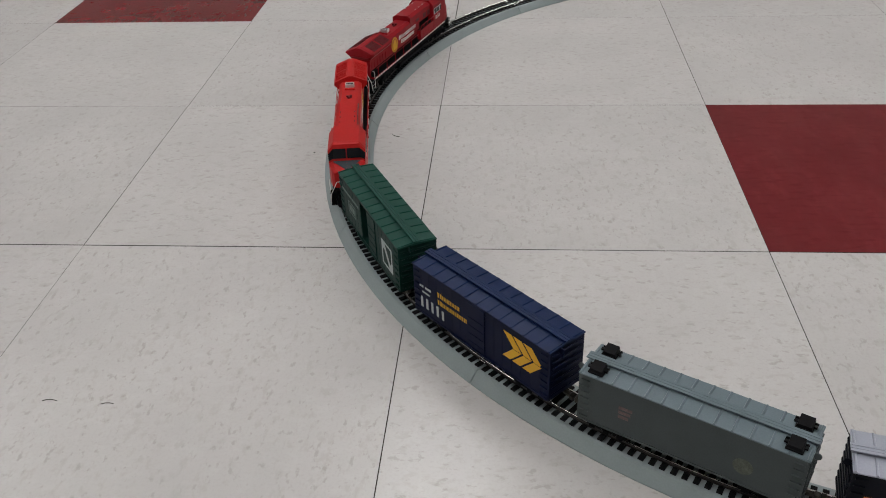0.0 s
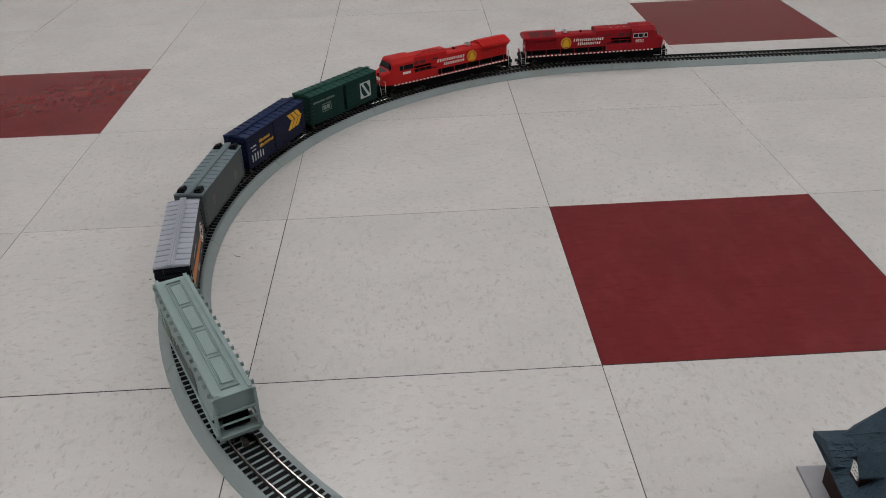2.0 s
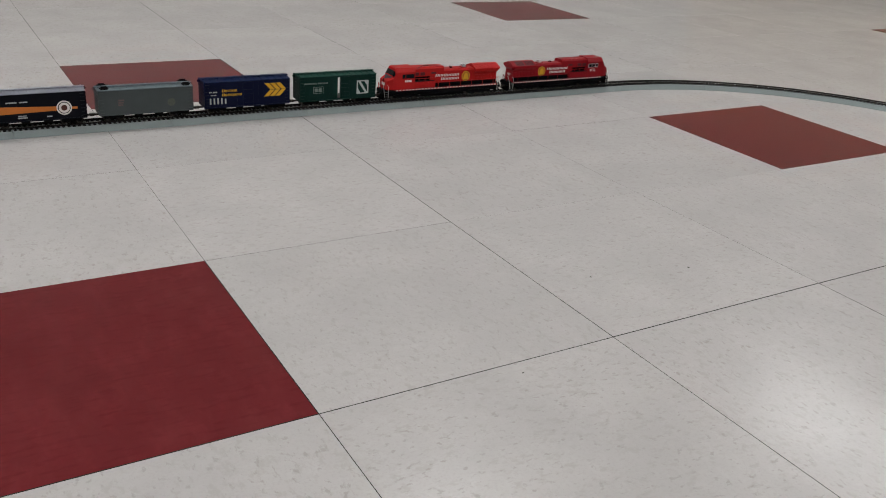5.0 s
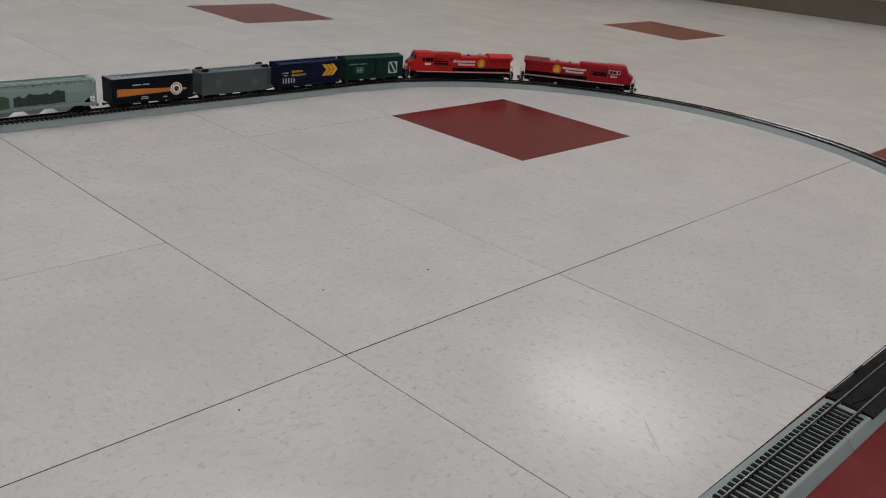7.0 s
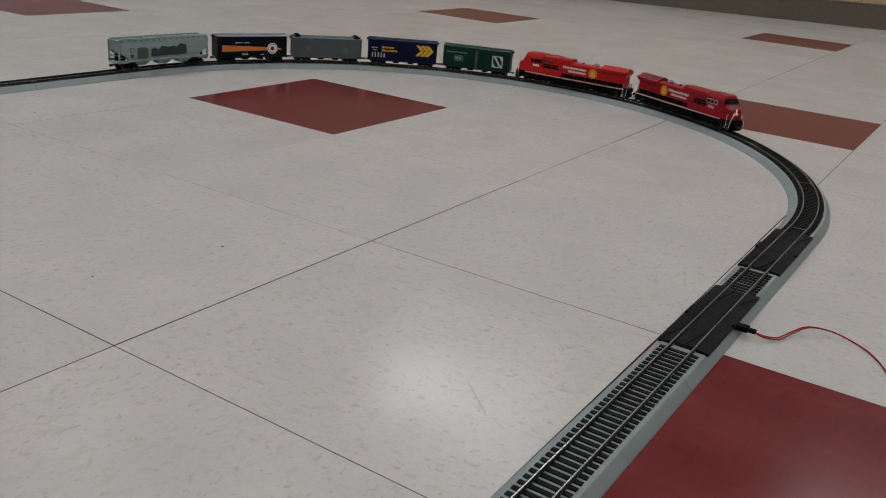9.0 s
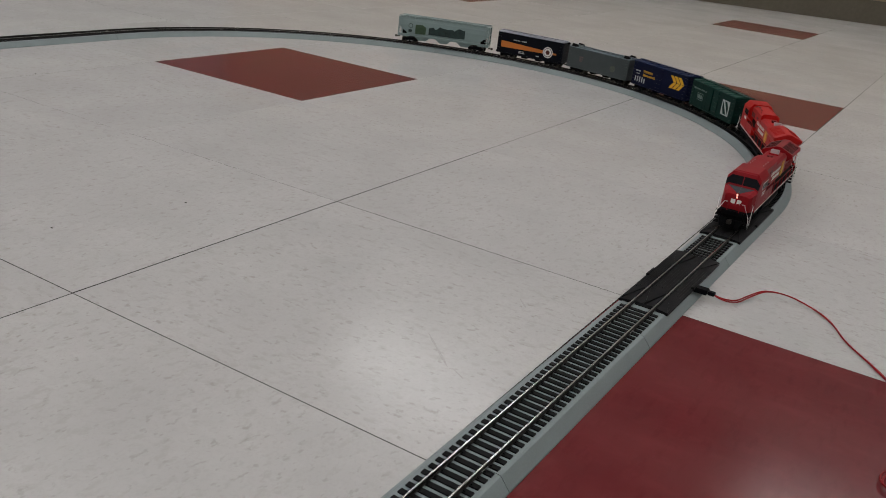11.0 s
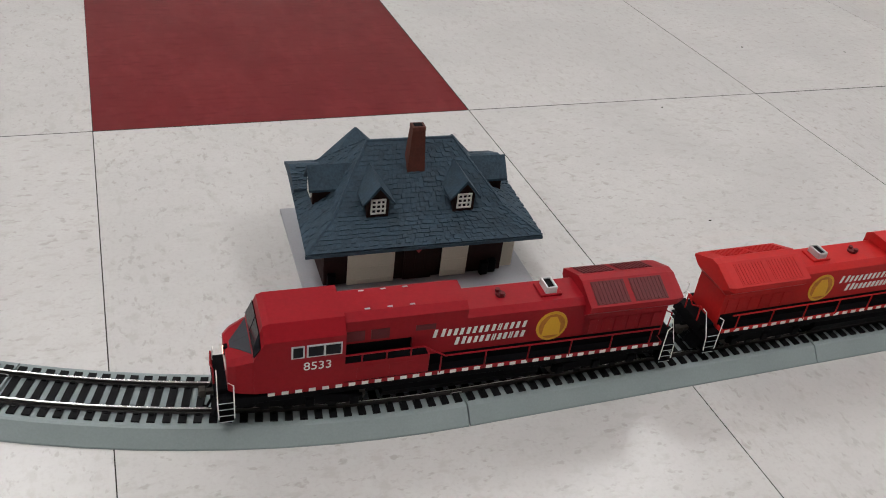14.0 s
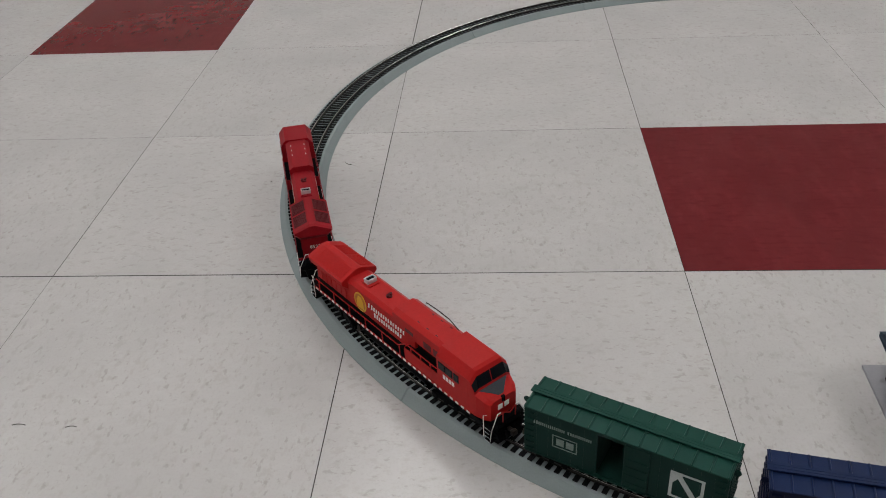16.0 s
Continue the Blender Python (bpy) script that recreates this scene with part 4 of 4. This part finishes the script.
    # handrails, steps, platforms
    for sy in (-1, 1):
        b = bmesh.new()
        rod(b, [(62, sy * 17.6, 34.5), (24, sy * 17.6, 34.5), (12, sy * 17.2, 27), (-108, sy * 17.2, 27)], 0.42)
        for k in range(6):
            x = 14 - k * 23.5
            rod(b, [(x, sy * 17.2, 17), (x, sy * 17.2, 27)], 0.4)
        for x in (30, 42, 54):
            rod(b, [(x, sy * 17.4, 30), (x, sy * 17.6, 34.5)], 0.4)
        part("handrail", b, paint, root)
        for way, x in ((1, 117), (-1, -117)):
            b = bmesh.new()
            for k in range(4):
                box(b, x - 3.4, x + 3.4, *sorted((sy * 11, sy * 17)), 3.4 + k * 3.7, 4.2 + k * 3.7)
            box(b, x - 3.4, x + 3.4, *sorted((sy * 10, sy * 11)), 3.4, 17)
            steps = part("steps", b, black_plastic, root, "black end steps")
            b = bmesh.new()
            for k in range(4):
                box(b, x - 3.4, x + 3.4, *sorted((sy * 17, sy * 17.25)), 3.85 + k * 3.7, 4.1 + k * 3.7)
            part("step_edge", b, pale_ink, steps)
            b = bmesh.new()
            rod(b, [(x - way * 3.6, sy * 17.3, 6), (x - way * 3.6, sy * 17.3, 25), (x - way * 1, sy * 16.6, 26.5)], 0.3)
            rod(b, [(x + way * 3.6, sy * 17.3, 6), (x + way * 3.8, sy * 16.5, 14), (x + way * 3.4, sy * 10, 26), (x + way * 3.4, sy * 7, 26)], 0.3)
            part("grab_iron", b, white_paint, root, "white grab iron")
    for way in (-1, 1):
        b = bmesh.new()
        box(b, *sorted((way * 113, way * 122)), -11, 11, 14, 18, 0.4)
        loft(b, [[(way * 118, -12, 2.2), (way * 123, -10, 2.2), (way * 123, 10, 2.2), (way * 118, 12, 2.2)], [(way * 118, -13, 10), (way * 120.5, -12, 10), (way * 120.5, 12, 10), (way * 118, 13, 10)]])
        part("pilot", b, black_plastic, root, "black pilot plate")
        b = bmesh.new()
        for y in (-6, 6):
            rod(b, [(way * 121.5, y, 17), (way * 121.8, y, 27)], 0.45)
        rod(b, [(way * 121.8, -6, 27), (way * 122.5, 0, 24), (way * 121.8, 6, 27)], 0.4)
        part("end_railing", b, paint, root)
        b = bmesh.new()
        rod(b, [(way * 122, 4, 9), (way * 125, 5, 4), (way * 127, 5, 5)], 0.7)
        rod(b, [(way * 122, -4, 9), (way * 125, -5, 4), (way * 127, -5, 5)], 0.7)
        part("air_hose", b, black_plastic, root)
        coupler(root, way * 119, way)
    trucks = [bogie(root, way * 76, 3, 21.5, 6.0) for way in (-1, 1)]
    return root, trucks, 76


LEAD, lead_trucks, lead_d = locomotive("dark_red_locomotive", "dark red six-axle diesel locomotive leading the train", red_dark, "8533", True, False)
SECOND, second_trucks, second_d = locomotive("bright_red_locomotive", "bright red six-axle diesel locomotive coupled tail first", red_bright, "", False, True)

TALL[0] = 1.0


# ---- station model ----
def shingle_slope(bm, a0, a1, b0, b1, rows, lift):
    """Courses of shingles from the eave line a0-a1 up to the ridge line b0-b1, each course proud at its lower edge."""
    A0, A1, B0, B1 = (Vector(p) for p in (a0, a1, b0, b1))
    nrm = (A1 - A0).cross(B0 - A0).normalized()
    if nrm.z < 0:
        nrm = -nrm
    for r in range(rows):
        u0, u1 = r / rows, min((r + 1.25) / rows, 1)
        p0, p1, q0, q1 = A0.lerp(B0, u0), A1.lerp(B1, u0), A0.lerp(B0, u1), A1.lerp(B1, u1)
        n = max(int((p1 - p0).length / 2.7), 1)
        stagger = 0.5 * (r % 2)
        for k in range(n + (r % 2)):
            s0, s1 = max((k + 0.02 - stagger) / n, 0), min((k + 0.98 - stagger) / n, 1)
            mix = (k * 7 + r * 13 + k * k * 3) % 11 / 11
            h = lift * (0.5 + 1.3 * mix)
            drop = (A0 - B0).normalized() * (1.1 * ((k * 5 + r * 3 + k * k) % 7) / 7 if r else 0)
            l0, l1 = p0.lerp(p1, s0) + drop, p0.lerp(p1, s1) + drop
            v = [l0 + nrm * h, l1 + nrm * h, q0.lerp(q1, s1) + nrm * 0.1, q0.lerp(q1, s0) + nrm * 0.1]
            w = [l0 - nrm * 0.1, l1 - nrm * 0.1]
            vs = [bm.verts.new(x * MM) for x in v + w]
            bm.faces.new((vs[0], vs[1], vs[2], vs[3]))
            bm.faces.new((vs[4], vs[5], vs[1], vs[0]))
            bm.faces.new((vs[4], vs[0], vs[3]))
            bm.faces.new((vs[1], vs[5], vs[2]))


def station():
    root = tagged(new("station_model"), "model railway station with blue shingled roof on grey base", "model building")
    root.matrix_basis = pose(0.1815, -0.190, 0, 0, 0, -2.2)
    b = bmesh.new()
    box(b, -69, 75, -56.5, 53, 0.05, 2.6, 0.4)
    box(b, -10, 72, -55.5, -53.5, 2.6, 3.2)
    part("base", b, base_grey, root, "grey base slab")
    b = bmesh.new()
    box(b, -57, 57, -37, 36, 2.6, 40, 0.3)
    walls = part("wall", b, brown_wall, root, "dark brown walls")
    for x0, x1, lab in ((-43, -14, "wide white freight door"), (16, 33, "white door")):
        b = bmesh.new()
        box(b, x0, x1, -39, -38, 2.8, 33, 0.2)
        for k in range(3):
            box(b, x0 + 0.6, x1 - 0.6, -39.25, -39, 6 + k * 9, 6.4 + k * 9)
        part("door", b, cream_paint, root, lab)
    b = bmesh.new()
    box(b, -8, 10, -38.8, -38, 3, 31)
    for k in range(3):
        box(b, -7 + k * 6, -2.5 + k * 6, -39.1, -38.8, 5, 28)
    part("double_door", b, brown_wall, root)
    b = bmesh.new()
    loft(b, [[(-6, y, 31), (0.5, y, 23), (7, y, 31)] for y in (-40.2, -39.2)])
    part("hanging_sign", b, sign_red, root, "small red hanging sign")
    for x, y in ((-55, -41), (42, -42), (48, -40)):
        b = bmesh.new()
        box(b, x, x + 5, y, y + 4, 2.6, 12, 0.5)
        part("barrel", b, black_plastic, root)
    b = bmesh.new()
    for q in ((57, 66, -34, -30), (57, 66, -20, -16)):
        box(b, *q, 2.6, 26)
    for z in (10, 18, 25):
        box(b, 58, 66, -34, -16, z, z + 1.4)
    part("side_bench", b, cream_paint, root, "white side window frame")
    # roof: hipped, flared at the eaves
    E, M2, T = 39.0, 50.0, 80.0
    ec = [(-71, -55, E), (73, -55, E), (75, 46, E), (-66, 45, E)]
    mc = [(-52, -36, M2), (53, -36, M2), (53, 31, M2), (-50, 31, M2)]
    tc = [(-26, -1, T), (28, -1, T), (28, 1, T), (-26, 1, T)]
    b = bmesh.new()
    loft(b, [[(x, y, z - 1.6) for x, y, z in ec], ec, mc, tc])
    roof = part("roof", b, shingle_blue, root, "steep blue shingled roof")
    b = bmesh.new()
    for k in range(4):
        n = (k + 1) % 4
        shingle_slope(b, ec[k], ec[n], mc[k], mc[n], 8, 0.6)
        shingle_slope(b, mc[k], mc[n], tc[k], tc[n], 15, 0.6)
    part("shingles", b, shingle_blue, roof)["kind"] = "stuff"
    b = bmesh.new()
    for k in range(4):
        rod(b, [ec[k], mc[k], tc[k]], 0.9)
    rod(b, [tc[0], tc[1]], 1.0)
    part("ridge_cap", b, shingle_blue, roof)
    b = bmesh.new()
    box(b, -71.5, 73.5, -55.5, -54.5, E - 2.6, E - 0.6)
    part("gutter", b, shingle_blue, roof)
    b = bmesh.new()
    loft(b, [[(1 - w, -13 - d, z), (1 + w, -13 - d, z), (1 + w, -13 + d, z), (1 - w, -13 + d, z)] for z, w, d in ((58, 6.0, 5), (93, 3.9, 3.2), (93.4, 4.0, 3.3), (95.5, 4.0, 3.3))])
    ch = part("chimney", b, brick_red, root, "tapering red-brown brick chimney")
    b = bmesh.new()
    box(b, -1.6, 3.6, -15, -11, 95.4, 95.8)
    part("chimney_mouth", b, black_plastic, ch)

    def dormer(m, with_panes=True):
        d = new("dormer")
        d.parent = root
        d.matrix_local = m
        q = bmesh.new()
        loft(q, [[(-6.5, y, 44), (6.5, y, 44), (6.5, y, 58), (0, y, 66), (-6.5, y, 58)] for y in (0, 22)])
        part("dormer_wall", q, brown_wall, d, "dark brown dormer wall")
        q = bmesh.new()
        for sx in (-1, 1):
            loft(q, [[(0, y, 66.2), (sx * 9.5, y, 55.2), (sx * 9.5, y, 56.8), (0, y, 68.6)] for y in (-2.5, 26)])
        part("dormer_roof", q, shingle_blue, d)
        q = bmesh.new()
        for x in (-4.4, -1.6, 1.2, 3.6):
            box(q, x - 0.1, x + 0.8, -1.0, 0, 49, 58.4)
        for z in (49, 52, 55, 57.8):
            box(q, -4.5, 4.4, -1.1, 0, z, z + 0.9)
        w = part("dormer_window", q, white_paint, d, "white six-pane window")
        q = bmesh.new()
        box(q, -4.2, 4.2, -0.4, -0.1, 49.3, 58.2)
        part("dormer_glass", q, glass_dark, d)
        return d

    dormer(pose(-0.0265, -0.0375, 0.003))
    dormer(pose(0.0262, -0.0375, 0.003))
    dormer(pose(-0.060, -0.006, 0, 0, 0, -90))
    dormer(pose(0.060, -0.006, 0, 0, 0, 90))
    # low gabled wings behind the hip, with level ridges
    for x0, x1, top in ((-68, -22, 52.5), (24, 72, 52.5)):
        b = bmesh.new()
        loft(b, [[(x, 6, 43.5), (x, 42, 43.5), (x, 42, 45), (x, 25, top), (x, 23, top), (x, 6, 45)] for x in (x0, x1)])
        wing = part("wing_roof", b, shingle_blue, root, "low gabled blue roof wing")
        b = bmesh.new()
        shingle_slope(b, (x0, 6, 45), (x1, 6, 45), (x0, 23, top), (x1, 23, top), 8, 0.8)
        part("shingles", b, shingle_blue, wing)["kind"] = "stuff"
    # rear bay with pointed roof
    b = bmesh.new()
    bay = [(-24 + 33 * math.cos(math.pi * k / 4 + 0.39), 26 + 26 * math.sin(math.pi * k / 4 + 0.39)) for k in range(8)]
    loft(b, [[(x, y, 42) for x, y in bay], [(-24 + (x + 24) * 0.03, 36 + (y - 26) * 0.03, 70) for x, y in bay]])
    part("bay_roof", b, shingle_blue, root, "pointed blue roof of the rear bay")
    return root


station()

# specks of dirt, curled crumbs and scuffs on the floor
for x, y, r in ((0.491, -0.017, 1.2), (0.675, 0.114, 1.3), (-0.432, 0.184, 1.1), (0.80, 0.09, 1.4), (0.42, -0.2, 1.2), (0.976, 0.653, 1.6), (1.011, 0.615, 1.4)):
    b = bmesh.new()
    loft(b, [[(r * f * math.cos(a) * (1 + 0.3 * math.sin(3 * a)), 0.6 * r * f * math.sin(a), z) for a in [math.pi * k / 4 for k in range(8)]] for f, z in ((1, 0.02), (0.6, 0.5))])
    ob = part("dirt_speck", b, dirt_dark)
    ob.matrix_basis = pose(x, y, 0.0001, 0, 0, x * 400)
    tagged(ob, "tiny dark speck of dirt on the floor tile", "dirt", "specks on the floor")
for x, y, turn, reach in ((-0.349, 0.224, 150, 5.0), (-0.549, -0.202, 5, 5.5), (-0.506, -0.204, 10, 4.5)):
    b = bmesh.new()
    rod(b, [(-reach, 0, 0.5), (-reach * 0.3, 0.9, 0.5), (reach * 0.4, 0.4, 0.5), (reach, -0.9, 0.5)], 0.3)
    ob = part("crumb", b, dirt_dark)
    ob.matrix_basis = pose(x, y, 0.0001, 0, 0, turn)
    tagged(ob, "thin curled dark crumb lying on the floor tile", "dirt", "crumbs on the floor")
for x, y, turn, reach, wide in ((0.724, -0.240, 48, 25, 1.6), (0.837, -0.250, 43, 9, 1.3), (0.705, -0.268, 60, 8, 1.0)):
    b = bmesh.new()
    loft(b, [[(u * reach, -wide * w, 0.03), (u * reach, wide * w, 0.03), (u * reach, wide * w, 0.06), (u * reach, -wide * w, 0.06)] for u, w in ((-1, 0.1), (-0.5, 0.7), (0.1, 0.4), (0.5, 0.6), (1, 0.1))])
    ob = part("scuff_mark", b, scuff_grey)
    ob.matrix_basis = pose(x, y, 0.0001, 0, 0, turn)
    tagged(ob, "faint grey scuff mark on the pale floor tile", "scuff mark", "scuffs on the floor")


# ---- the train's run ----
def motions():
    knots = [(-1.0, -1.177), (0.0, -0.841), (1.5, -0.332), (3.5, 0.349), (5.0, 0.844), (7.5, 1.66), (9.0, 2.147), (11.5, 2.963), (12.0, 3.131),
             (12.5, 3.3095), (13.0, 3.502), (13.5, 3.6995), (14.0, 3.886), (14.5, 4.0785), (15.0, 4.271), (15.5, 4.4535), (16.0, 4.6225), (17.0, 4.97)]

    def way(t):
        k = max(i for i in range(1, len(knots) - 2) if knots[i][0] <= t + 1e-9)
        (ta, a), (tb, b), (tc, c), (td, d) = knots[k - 1:k + 3]
        u, h = (t - tb) / (tc - tb), tc - tb
        m0, m1 = (c - a) / (tc - ta) * h, (d - b) / (td - tb) * h
        return (2 * u ** 3 - 3 * u * u + 1) * b + (u ** 3 - 2 * u * u + u) * m0 + (3 * u * u - 2 * u ** 3) * c + (u ** 3 - u * u) * m1

    cars = [(LEAD, lead_trucks, lead_d, 0.128, 1), (SECOND, second_trucks, second_d, -0.135, -1), (GREEN, green_trucks, green_d, -0.342, 1),
            (BLUE, blue_trucks, blue_d, -0.499, 1), (GREY, grey_trucks, grey_d, -0.656, 1), (ORANGE, orange_trucks, orange_d, -0.813, 1),
            (HOPPER, hopper_trucks, hopper_d, -1.002, 1)]
    times = [k * 0.2 for k in range(81)]
    for car, trucks, d, offset, facing in cars:
        d *= MM
        rows, rear, fore = [], [], []
        for t in times:
            s = way(t) + offset
            x0, y0, h0 = on_track(s - d)
            x1, y1, h1 = on_track(s + d)
            turn = math.degrees(math.atan2(y1 - y0, x1 - x0))
            rows.append((t, pose((x0 + x1) / 2, (y0 + y1) / 2, RAIL_TOP, 0, 0, turn + (0 if facing > 0 else 180))))
            a0, a1 = ((h - turn + 180) % 360 - 180 for h in (h0, h1))
            if facing < 0:
                a0, a1 = a1, a0
            rear.append((t, pose(-d, 0, 0, 0, 0, a0)))
            fore.append((t, pose(d, 0, 0, 0, 0, a1)))
        walk(car, rows)
        walk(trucks[0], rear)
        walk(trucks[1], fore)


motions()
